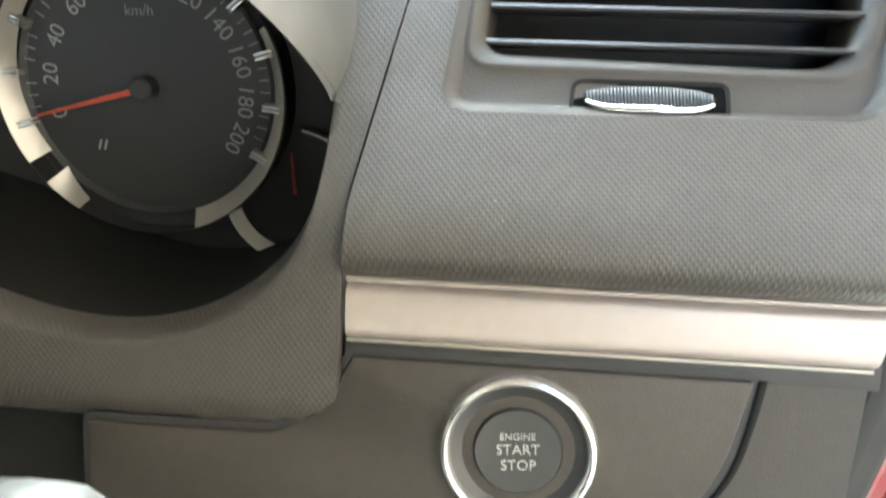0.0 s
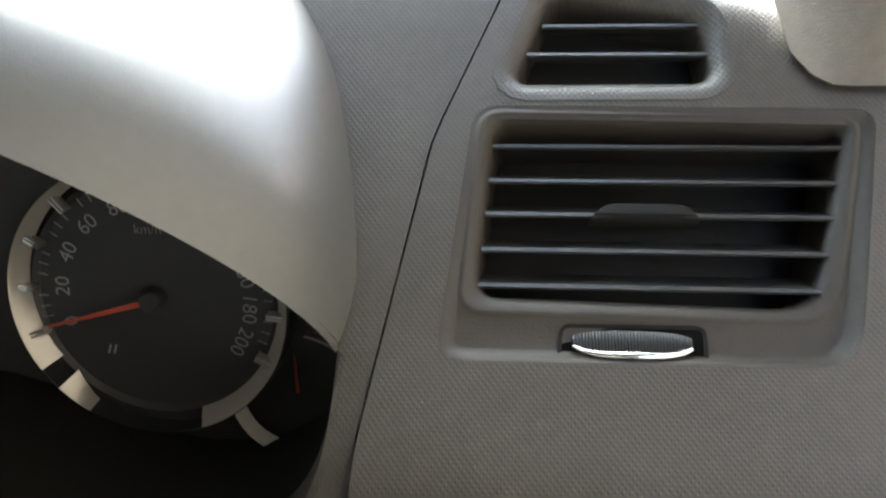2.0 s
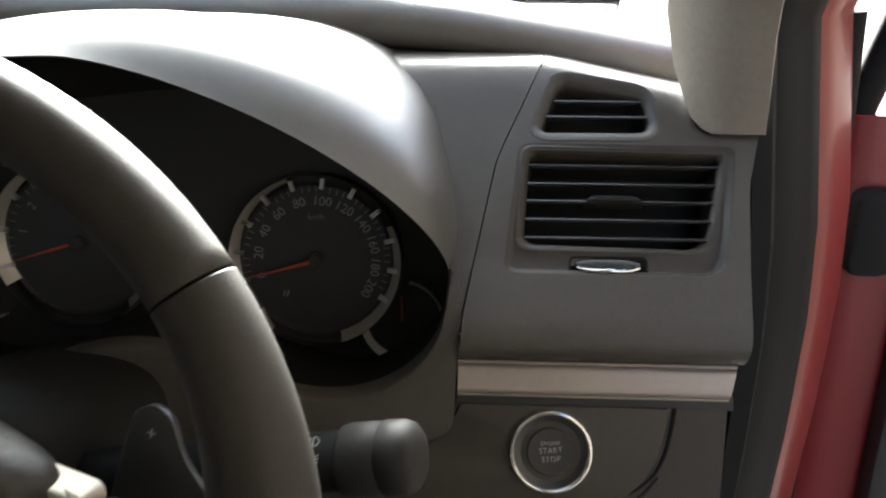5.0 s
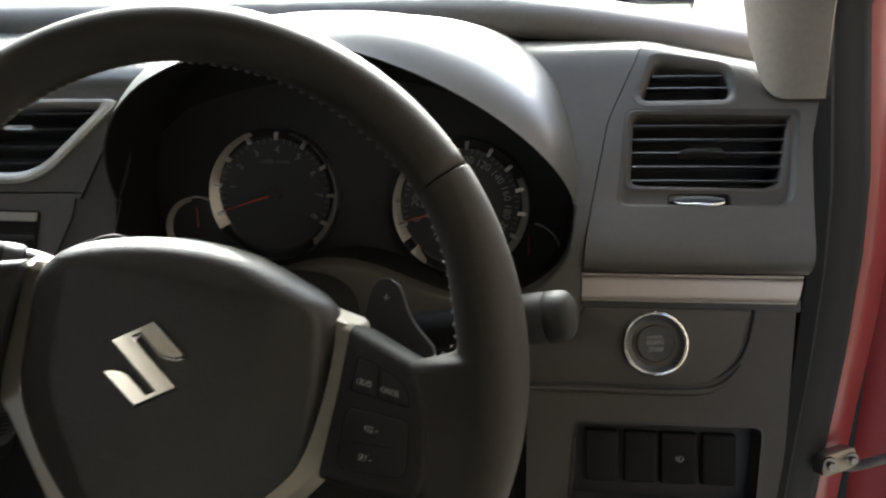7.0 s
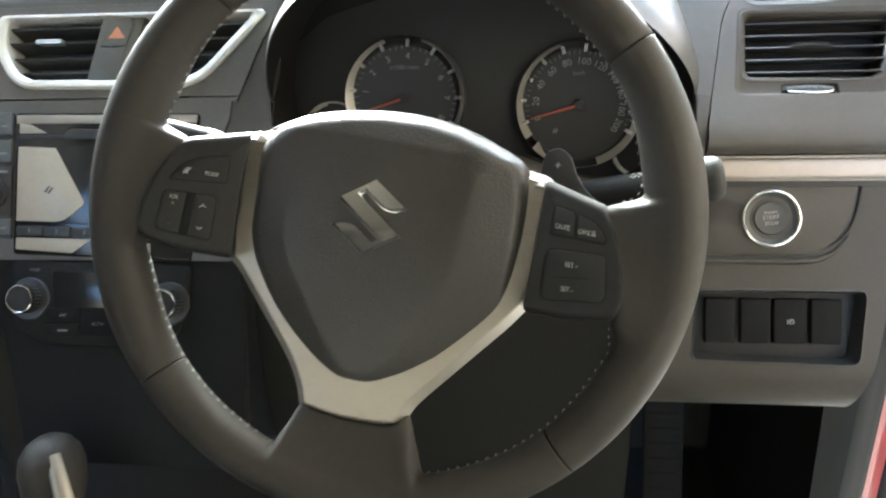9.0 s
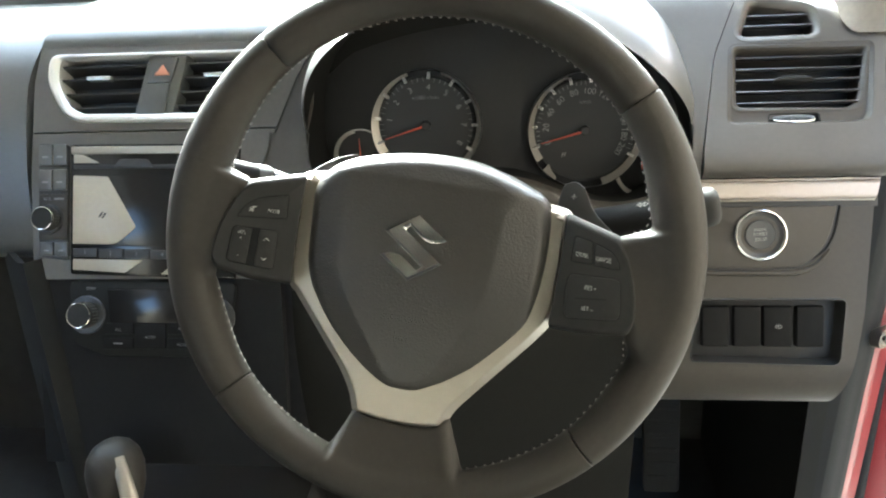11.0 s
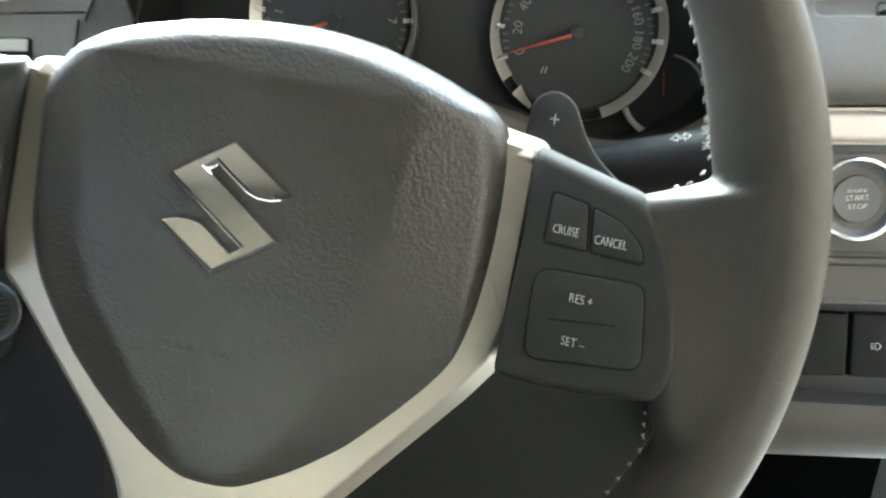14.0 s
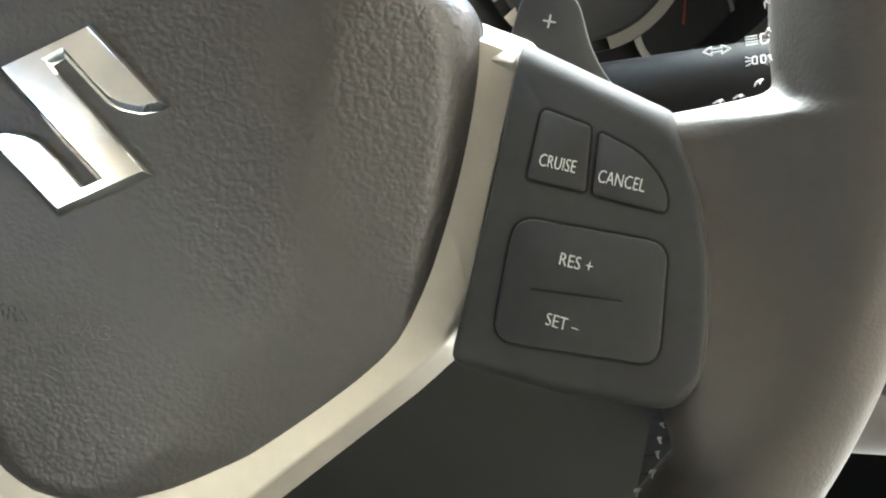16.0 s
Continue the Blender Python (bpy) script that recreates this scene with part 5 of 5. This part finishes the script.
def thread(spans, pitch=0.0061):
    """Crossed stitches along the inner edge of the leather."""
    rng = random.Random(4)
    v, f = [], []

    def edge(deg):
        reach, high, free, _, roll = web_at(deg)
        k = min(reach / 0.010, 1.0)
        k = k * k * (3 - 2 * k)
        r = rim_line(deg) - rim_radius(deg) * 0.98 - reach
        c, s = math.cos(radians(deg)), math.sin(radians(deg))
        return RIMF.at((r - 0.0002) * c, (r - 0.0002) * s, -0.0032 * (1 - k) + (high - NOSE - (roll - NOSE) * free + 0.0012) * k)

    for d0, d1 in spans:
        pts = [edge(d0 + (d1 - d0) * k / 800) for k in range(801)]
        way = np.concatenate(([0], np.cumsum([(b - a).length for a, b in zip(pts, pts[1:])])))
        for m in np.arange(pitch / 2, way[-1], pitch):
            j = min(max(int(np.searchsorted(way, m)), 2), 797)
            t = (pts[j + 2] - pts[j - 2]).normalized()
            up = RIMF.n
            inward = t.cross(up).normalized()
            if inward.dot(RIMF.o - pts[j]) < 0:
                inward = -inward
            p = pts[j] + inward * 0.0004
            lean = rng.uniform(-0.0003, 0.0003)
            for q0, q1 in ((p - up * 0.0012 - t * 0.0008, p + up * 0.0010 + t * (0.0012 + lean)), (p + up * 0.0010 + t * (0.0012 + lean), p + up * 0.0021 - t * (0.0004 + lean))):
                d = (q1 - q0).normalized()
                x = d.orthogonal().normalized() * 0.0003
                y = d.cross(x)
                b = len(v)
                for e, fat in ((q0, 0.7), (q0.lerp(q1, 0.5) + inward * 0.0004, 1.1), (q1, 0.7)):
                    v += [e + x * fat, e + y * fat, e - x * fat, e - y * fat]
                for g in (0, 4):
                    f += [(b + g + i, b + g + (i + 1) % 4, b + g + 4 + (i + 1) % 4, b + g + 4 + i) for i in range(4)]
                f += [(b, b + 1, b + 2, b + 3), (b + 8, b + 9, b + 10, b + 11)]
    return tagged(mesh_part("stitching", v, f, THREAD, wheel, "pale grey hand stitching"), kind="stuff")


thread([(12.75, 167.2)])
thread([(198.5, 248.5)])
thread([(287.5, 344.5)])


# switch pods lie in planes that fall from the rim towards the hub
def pod_frame(side):
    return Frame(WHEEL.at(0.105 * side, 0, -0.001), WHEEL.ex + WHEEL.n * (0.35 * side), WHEEL.ey - WHEEL.n * 0.12)


PODF = {1: pod_frame(1), -1: pod_frame(-1)}


def on_pod(side, points):
    return [((u - 0.105 * side) * 1.0595, v * 1.0072) for u, v in points]


# silver frame round the pad
BZ = Frame(WHEEL.at(0, -0.05, -0.0125), WHEEL.ex, WHEEL.ey - WHEEL.n * 0.11)
o = [(-0.0323, -0.1265), (-0.0196, -0.1285), (-0.0034, -0.1297), (0.0124, -0.1293), (0.0262, -0.1272), (0.0317, -0.1146), (0.0366, -0.1078), (0.0567, -0.0836), (0.0798, -0.0560), (0.0888, -0.0434), (0.0922, -0.0300), (0.0925, 0.0330), (0.05, 0.040), (-0.05, 0.040), (-0.0965, 0.0315), (-0.0955, -0.0300), (-0.0925, -0.0452), (-0.0885, -0.0478), (-0.0695, -0.0703), (-0.0453, -0.0988), (-0.0367, -0.1131)]
o = rounded([(u, v + 0.05) for u, v in o], (0.002, 0.006, 0.006, 0.006, 0.0015, 0.004, 0.004, 0.004, 0.004, 0.0015, 0.004, 0.0015, 0.01, 0.01, 0.0015, 0.004, 0.002, 0.002, 0.004, 0.008, 0.006), 4)
rings = []
for grow, h in ((0.0015, -0.014), (0.0045, -0.0105), (0.0042, -0.0095), (0.0000, -0.0033), (-0.0003, -0.0024), (-0.0011, -0.0008), (-0.0018, -0.0002), (-0.0027, 0.0)):
    rings.append([BZ.at(u, v, h) for u, v in offset(o, grow)])
v, f = rings_mesh(rings)
mesh_part("silver_frame", v, f, SILVER, wheel, "satin silver spoke frame", 32)
for side in (1, -1):
    fr = Frame(WHEEL.at(0.0862 * side, 0.0308, -0.0226), WHEEL.ex + WHEEL.n * (0.55 * side), WHEEL.ey - WHEEL.n * 0.75)
    plate("bright_corner", fr, rounded(box2(0, 0, 0.0098, 0.0066), 0.001, 3), -0.003, 0.0006, 0.0006, SILVER, wheel, "bright upper corner of the silver frame")

pad_edge = rounded([(-0.003, -0.1092), (0.0175, -0.1066), (0.0365, -0.1012), (0.0545, -0.0880), (0.0705, -0.0675), (0.0815, -0.0495), (0.0835, -0.0265), (0.0838, -0.0029), (0.0828, 0.0164), (0.0802, 0.0372), (0.0735, 0.0440), (0.0518, 0.0526), (0.0317, 0.0585), (0.0121, 0.0608), (-0.0111, 0.0600), (-0.0342, 0.0568), (-0.0571, 0.0508), (-0.0725, 0.0440), (-0.0825, 0.0335), (-0.0862, 0.0230), (-0.0852, -0.0079), (-0.0850, -0.0279), (-0.0808, -0.0437), (-0.0662, -0.0700), (-0.0472, -0.0915), (-0.0278, -0.1060)], (0.01, 0.01, 0.01, 0.01, 0.01, 0.01, 0.01, 0.01, 0.01, 0.004, 0.006, 0.01, 0.01, 0.01, 0.01, 0.01, 0.01, 0.008, 0.006, 0.006, 0.01, 0.01, 0.01, 0.01, 0.01, 0.01), 5)
pad_edge = [(u + (a - u) * k, v + (b - v) * k) for (u, v), (a, b), k in ((p, q, min(max((0.045 - p[1]) / 0.02, 0), 1)) for p, q in zip(pad_edge, offset(pad_edge, 0.0014)))]
FACET_V, FACET_R, FACET_L = (-0.1, -0.083, -0.0457, -0.026, -0.007, 0.02, 0.039), (0.005, 0.0200, 0.0400, 0.0448, 0.0465, 0.0492, 0.0502), (-0.012, -0.0250, -0.0500, -0.0590, -0.0600, -0.0607, -0.0609)
rings = [[WHEEL.at(u, v, -0.035) for u, v in offset(pad_edge, -0.003)], [WHEEL.at(u, v, -0.026) for u, v in pad_edge]]
for s in [1.0, 0.996, 0.991, 0.985, 0.978, 0.97, 0.96, 0.95, 0.94, 0.93, 0.918, 0.905, 0.89, 0.875, 0.86, 0.84] + [0.82 - 0.02 * k for k in range(40)] + [0.02]:
    ring = []
    for u, v in pad_edge:
        uu, vv = u * s, -0.02 + (v + 0.02) * s
        edge = min((1 - s) / 0.125, 1)
        w = -0.0205 + 0.0165 * (1 - (1 - edge) ** 2.2) ** (1 / 2.2)
        w += 0.004 * (1 - (uu / 0.09) ** 2 - ((vv + 0.02) / 0.09) ** 2)
        w -= 0.26 * max(uu - interp(vv, FACET_V, FACET_R), interp(vv, FACET_V, FACET_L) - uu, 0)
        w -= 0.35 * max(vv - 0.040, 0)
        ring.append(WHEEL.at(uu, vv, w))
    rings.append(ring)
v, f = rings_mesh(rings)
mesh_part("airbag_pad", v, f, PAD, wheel, "grained dark centre pad", 70)

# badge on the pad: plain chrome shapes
BADGE = WHEEL.moved(-0.0079, -0.0053, 0.0004)
half = [(-0.0209, 0.0086), (0.0011, 0.0232), (0.0222, 0.0082), (0.0204, 0.0066), (0.0157, 0.0050), (0.0108, 0.0049), (0.0070, 0.0060), (0.0022, 0.0094), (-0.0040, 0.0141), (-0.0068, 0.0122)]
shape = half + [(-u, -v) for u, v in half]


def mitred(outline, d):
    """The outline drawn in edge by edge, each by d of its outward direction, with plain mitred corners."""
    out = []
    for i, p in enumerate(outline):
        p, a, b = Vector(p), Vector(outline[i - 1]), Vector(outline[(i + 1) % len(outline)])
        n0, n1 = (Vector((q.y, -q.x)).normalized() for q in (p - a, b - p))
        d0, d1, turn = d(-n0), d(-n1), n0.x * n1.y - n0.y * n1.x
        if abs(turn) > 0.3:
            m = Vector((d0 * n1.y - d1 * n0.y, d1 * n0.x - d0 * n1.x)) / turn
        else:
            m = (n0 + n1).normalized() * (d0 + d1) / 2
        if m.length > 0.0045:
            m = m.normalized() * 0.0045
        out.append(tuple(p + m))
    return out


badge = empty("badge", BADGE.at(0, 0), "", "")
badge.parent = wheel
bpy.context.view_layer.update()
badge.matrix_parent_inverse = wheel.matrix_world.inverted()
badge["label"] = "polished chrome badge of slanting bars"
rings = [[BADGE.at(u, v, h) for u, v in mitred(shape, lambda n: d * (0.0021 if n.y < -0.35 * n.x - 0.2 else 0.0007))] for d, h in ((0.0, -0.003), (0.0, 0.0006), (0.3, 0.0013), (1.0, 0.0021))]
v, f = rings_mesh(rings)
mesh_part("emblem", v, f, CHROME, badge, "", 20)

writing("embossing", "SRS AIRBAG", WHEEL.moved(-0.0088, -0.0556, -0.0008), 0.0058, PAD, wheel, 0.0004)
symbol_lines(WHEEL.moved(-0.0088, -0.0685, -0.0012), [(-0.004, 0.003, -0.004, -0.003), (-0.002, -0.001, 0.002, -0.002), (0.0, 0.001, 0.004, 0.0), (0.004, 0.0, 0.005, -0.003)], wheel, 0.0006, PAD)


def pod(side):
    """A moulded switch housing: a flat face with a broad roll at the top."""
    fr = PODF[side]
    face = [(0.0912, 0.0282), (0.0915, 0.0000), (0.0908, -0.0190), (0.0900, -0.0412), (0.1150, -0.0392), (0.1385, -0.0350), (0.1424, -0.0300), (0.1418, -0.0205), (0.1401, -0.0108), (0.1376, -0.0013), (0.1339, 0.0081), (0.1292, 0.0155), (0.1245, 0.0186)]
    skirt = [(0.0903, 0.0345), (0.0908, 0.0000), (0.0901, -0.0190), (0.0892, -0.0448), (0.1150, -0.0440), (0.1395, -0.0395), (0.1433, -0.0305), (0.1427, -0.0205), (0.1410, -0.0108), (0.1385, -0.0013), (0.1348, 0.0084), (0.1305, 0.0175), (0.1262, 0.0245)]
    radii = (0.0015, 0.004, 0.004, 0.002, 0.006, 0.006, 0.004, 0.004, 0.004, 0.004, 0.004, 0.004, 0.003)
    a, b = rounded(on_pod(1, face), radii, 4), rounded(on_pod(1, skirt), radii, 4)
    rings = [[fr.at(side * u, v, -0.0005) for u, v in offset(a, -0.0015)]]
    for k in range(8):
        p = math.pi / 2 * k / 7
        rings.append([fr.at(side * u, v, -0.0005 - 0.0075 * (1 - math.cos(p))) for u, v in merged(a, b, math.sin(p))])
    rings.append([fr.at(side * u, v, -0.026) for u, v in offset(b, -0.001)])
    v, f = rings_mesh(rings)
    return mesh_part("switch_pod", v, f, POD, wheel, "satin black switch pod on the spoke", 45)


pods = {1: pod(1), -1: pod(-1)}


def pod_key(name, outline, radii, word, at, size, side, h=0.0002):
    fr = PODF[side]
    outline = rounded(on_pod(side, outline), radii, 5)
    # dark line for the shade of the gap; no recess is cut
    moulding("key_gap_shade", fr, outline, [(0.0006, -0.002), (0.0006, -0.0003), (-0.0002, -0.0003), (-0.0002, -0.002)], STALK, pods[side])
    key = plate(name, fr, outline, -0.003, h, 0.0008, POD, pods[side])
    for body, p in zip(word, on_pod(side, list(zip(at[::2], at[1::2])))):
        writing("lettering", body, fr.moved(p[0], p[1], h + 0.00015), size, WHITE, key, 0.00008, sx=0.66 if len(body) > 5 else 0.8)
    return key


pod_key("cruise_key", [(0.0986, 0.0025), (0.1122, 0.0026), (0.1104, 0.0172), (0.0989, 0.0192)], (0.0014, 0.001, 0.0012, 0.002), ["CRUISE"], (0.1050, 0.0074), 0.0042, 1)
pod_key("cancel_key", [(0.1137, 0.0024), (0.1296, 0.0020), (0.1290, 0.0060), (0.1262, 0.0098), (0.1214, 0.0137), (0.1124, 0.0164)], (0.0012, 0.0018, 0.003, 0.004, 0.006, 0.0012), ["CANCEL"], (0.1192, 0.0066), 0.0042, 1)
rocker = pod_key("speed_rocker", [(0.0985, -0.0358), (0.1345, -0.0302), (0.1312, -0.0042), (0.0978, -0.0062)], (0.006, 0.005, 0.0045, 0.006), ["RES +", "SET –"], (0.1136, -0.0133, 0.1134, -0.0272), 0.0042, 1, 0.0005)
# ridge across the rocker, its shading put into a dark colour
p0, p1 = on_pod(1, [(0.1053, -0.0215), (0.1245, -0.0187)])
symbol_lines(PODF[1].moved(0, 0, 0.0004), [p0 + p1], rocker, 0.0006, STALK)
mute = pod_key("audio_key", [(-0.1305, -0.0022), (-0.0995, 0.0004), (-0.1003, 0.0165), (-0.1175, 0.0125), (-0.1262, 0.0065)], (0.0015, 0.0014, 0.0014, 0.008, 0.008), ["MODE"], (-0.1082, 0.0040), 0.0036, -1)
bed = rounded(on_pod(-1, [(-0.1335, -0.0335), (-0.1020, -0.0362), (-0.1028, -0.0085), (-0.1325, -0.0085)]), (0.004, 0.004, 0.004, 0.004), 5)
# flat dark plate; the valley's shade is in its colour
plate("rocker_bed", PODF[-1], bed, -0.003, -0.0001, 0.0003, STALK, pods[-1], "dark bed for the shade in the valley between the two rockers")
left = pod_key("volume_rocker", [(-0.1328, -0.0328), (-0.1204, -0.0340), (-0.1199, -0.0094), (-0.1318, -0.0092)], (0.0035, 0.0008, 0.0008, 0.0035), ["VOL", "+", "–"], (-0.1262, -0.0128, -0.1262, -0.0168, -0.1262, -0.0285), 0.0036, -1, 0.0006)
right = pod_key("seek_rocker", [(-0.1152, -0.0345), (-0.1027, -0.0356), (-0.1035, -0.0092), (-0.1147, -0.0094)], (0.0008, 0.0035, 0.0035, 0.0008), [], (), 0.0038, -1, 0.0006)


def pod_lines(side, at, lines, parent, w=0.0004):
    p = on_pod(side, [at])[0]
    symbol_lines(PODF[side].moved(p[0], p[1], 0.0007), lines, parent, w)


pod_lines(-1, (-0.1097, -0.0158), [(-0.0016, -0.0007, 0, 0.0009), (0, 0.0009, 0.0016, -0.0007)], right)
pod_lines(-1, (-0.1095, -0.0292), [(-0.0016, 0.0007, 0, -0.0009), (0, -0.0009, 0.0016, 0.0007)], right)
pod_lines(-1, (-0.1216, 0.0040), [(-0.002, 0.0006, -0.0012, 0.0006), (-0.002, -0.0006, -0.0012, -0.0006), (-0.0012, 0.0006, 0.0002, 0.0018), (-0.0012, -0.0006, 0.0002, -0.0018), (0.0002, 0.0018, 0.0002, -0.0018), (-0.0024, -0.002, 0.002, 0.002)], mute)

# shift paddles behind the spokes
for side in (1, -1):
    o = [(side * u, v) for u, v in rounded([(0.084, 0.012), (0.132, 0.010), (0.131, 0.0225), (0.1135, 0.036), (0.1045, 0.0535), (0.0965, 0.0575), (0.088, 0.053)], (0.003, 0.003, 0.004, 0.012, 0.008, 0.006, 0.005), 6)]
    if side < 0:
        o = rounded([(-0.06, 0.018), (-0.06, 0.048), (-0.072, 0.0535), (-0.090, 0.046), (-0.112, 0.029), (-0.132, 0.0215), (-0.132, 0.010)], (0.003, 0.006, 0.008, 0.02, 0.012, 0.004, 0.003), 6)
    pd = plate("shift_paddle", Frame(WHEEL.at(0, 0, -0.075), WHEEL.ex + WHEEL.n * (side * 0.1), WHEEL.ey), o, -0.004, 0.0, 0.0012, SATIN, wheel, "black plastic shift paddle")
    q = Frame(WHEEL.at(0, 0, -0.075), WHEEL.ex + WHEEL.n * (side * 0.1), WHEEL.ey).moved(side * (0.0975 if side > 0 else 0.085), 0.0455 if side > 0 else 0.036, 0.0002)
    symbol_lines(q, [(-0.0017, 0, 0.0017, 0)] + ([(0, -0.0017, 0, 0.0017)] if side > 0 else []), pd, 0.0005)

# ---- door side ----
pillar = empty("pillar_trim", (0.39, 0.32, 1.03), "beige plastic windscreen pillar trim", "pillar trim")
rows = []
for k in range(15):
    t = k / 14
    lift = Vector((-0.06 * t, -0.24 * t, 0.46 * t))
    row = []
    for q in range(9):
        a = q / 8
        low = max(0, 1 - t * 9)
        fall = 0.0355 * (1 - (1 - min(1, a * 2.2)) ** 2.2) ** (1 / 2.2) * low
        p = Vector((0.354 + 0.05 * a, 0.352 - 0.058 * a - 0.012 * math.sin(math.pi * a), 1.052 - fall))
        p.y = min(p.y, 0.221 + (p.z + lift.z - 0.953) - lift.y)
        row.append(p + lift)
    rows.append(row)
sheet("cover", rows, 0.01, TRIMCLOTH, pillar, "", 60)

SEAL_Z, SEAL_Y = (0.3, 0.60, 0.68, 0.80, 0.889, 0.95, 1.08, 1.25, 1.47), (0.36, 0.34, 0.332, 0.317, 0.314, 0.322, 0.368, 0.26, 0.05)
zs = [0.30 + 1.17 * k / 36 for k in range(37)]


def seal_y(z):
    return interp(z, SEAL_Z, SEAL_Y)


seal = empty("door_seal", (0.43, 0.3, 0.3), "black rubber door seal along the opening", "door seal")
rows = [[(0.392, seal_y(z) - 0.03, z), (0.40, seal_y(z) - 0.05, z), (0.412, seal_y(z) - 0.05, z), (0.42, seal_y(z) - 0.032, z), (0.43, seal_y(z) - 0.03, z), (0.439, seal_y(z) - 0.018, z), (0.448, seal_y(z) - 0.014, z), (0.458, seal_y(z) - 0.004, z), (0.461, seal_y(z) + 0.010, z)] for z in zs]
sheet("strip", [r[3:] for r in rows], 0.006, RUBBER, seal, "flat flocked sealing strip", 60)
sheet("bulb", [r[:4] for r in rows], 0.006, RUBBER, seal, "soft rounded rubber bulb", 60)
jamb = empty("door_jamb", (0.48, 0.36, 0.3), "glossy red painted door pillar with hinge", "door jamb")
rows = [[(0.455, seal_y(z) + 0.006, z), (0.468, seal_y(z) + 0.009, z), (0.480, seal_y(z) + 0.024, z), (0.496, seal_y(z) + 0.040, z), (0.507, seal_y(z) + 0.062, z), (0.515, seal_y(z) + 0.13, z)] for z in zs if z < 1.3]
sheet("pillar_face", rows, 0.006, BODY, jamb, "", 50)
plate("bracket", Frame((0.466, 0.3115, 0.685), Vector((0.024, 0.014, 0)), (0, 0.25, 1)), rounded(box2(0.0, 0.0, 0.042, 0.02), 0.008, 5), -0.012, 0.0, 0.0015, STEEL, jamb, "zinc check strap bracket")
strap = [(0.462, 0.322, 0.676), (0.478, 0.322, 0.674), (0.505, 0.34, 0.668), (0.56, 0.37, 0.666)]
tube("check_strap", smooth_path(strap, 5), 0.006, SATIN, jamb, "black door check strap", 8, flat=0.5)
for p, r in (((0.4545, 0.3045, 0.687), 0.0052), ((0.478, 0.3185, 0.685), 0.0046)):
    q = Frame(p, X, (0, 0.25, 1))
    lathe("bolt_washer", q, [(0.0001, 0.003), (r * 1.25, 0.003), (r * 1.35, 0.0015), (r * 1.35, -0.02)], STEEL, jamb, "zinc bolt washer", 24)
    lathe("bolt_head", q, [(0.0001, 0.0085), (r * 0.7, 0.0085), (r * 0.8, 0.0075), (r * 0.8, 0.002)], STEEL, jamb, "zinc bolt head", 6)

door = empty("door_1", (0.6, 0.45, 0.6), "open red car door with black rubber edge", "car door", kind="structure")
DZ = (0.25, 0.4, 0.6, 0.8, 0.95, 1.0)
rows = [[(0.525, 0.50, z), (0.527, 0.462, z), (0.535, 0.452, z), (0.56, 0.450, z), (1.40, 0.43, z), (1.44, 0.44, z), (1.45, 0.50, z)] for z in DZ]
sheet("shell", rows, 0.02, BODY, door, "", 50)
tube("edge_rubber", [(0.527, 0.452, 0.35), (0.525, 0.448, 0.7), (0.521, 0.445, 0.95), (0.512, 0.44, 1.08)], 0.009, RUBBER, door, "black rubber edge seal", 10)
plate("inner_card", Frame((0, 0.428, 0), X, (0, 0, 1)), rounded(box2(0.99, 0.62, 0.80, 0.60), 0.05, 6), -0.02, 0.0, 0.01, DARK, door, "dark inner door card")
plate("wiring_cap", Frame((0, 0.446, 0), X, (0, 0, 1)), rounded(box2(0.558, 0.905, 0.04, 0.075), 0.015, 5), -0.01, 0.012, 0.006, RUBBER, door, "black rubber wiring boot")
tube("window_frame", [(0.54, 0.47, 1.0), (0.56, 0.44, 1.12), (0.66, 0.40, 1.36), (0.8, 0.38, 1.45)], 0.014, RUBBER, door, "black window frame", 10)

# windscreen
ws = [(-1.0, 0.84, 1.045), (0.40, 0.84, 1.045), (0.34, 0.2, 1.455), (-1.0, 0.2, 1.455)]
GLASS = bpy.data.materials.new("windscreen_glass")
GLASS.use_nodes = True
gn, gl = GLASS.node_tree.nodes, GLASS.node_tree.links
gn.remove(gn["Principled BSDF"])
clear, shine, blend = gn.new("ShaderNodeBsdfTransparent"), gn.new("ShaderNodeBsdfGlossy"), gn.new("ShaderNodeMixShader")
clear.inputs["Color"].default_value = (0.93, 0.96, 0.95, 1)
shine.inputs["Roughness"].default_value = 0.02
fres = gn.new("ShaderNodeFresnel")
fres.inputs["IOR"].default_value = 1.25
gl.new(fres.outputs[0], blend.inputs[0])
gl.new(clear.outputs[0], blend.inputs[1])
gl.new(shine.outputs[0], blend.inputs[2])
gl.new(blend.outputs[0], gn["Material Output"].inputs["Surface"])
v = [Vector(p) for p in ws] + [Vector(p) + Vector((0, 0.0025, 0.0045)) for p in ws]
window_1 = mesh_part("window_1", v, [(0, 1, 2, 3), (7, 6, 5, 4), (0, 4, 5, 1), (1, 5, 6, 2), (2, 6, 7, 3), (3, 7, 4, 0)], GLASS)
tagged(window_1, "clear raked windscreen glass above the dashboard", "windscreen", kind="structure")
window_1.visible_shadow = False
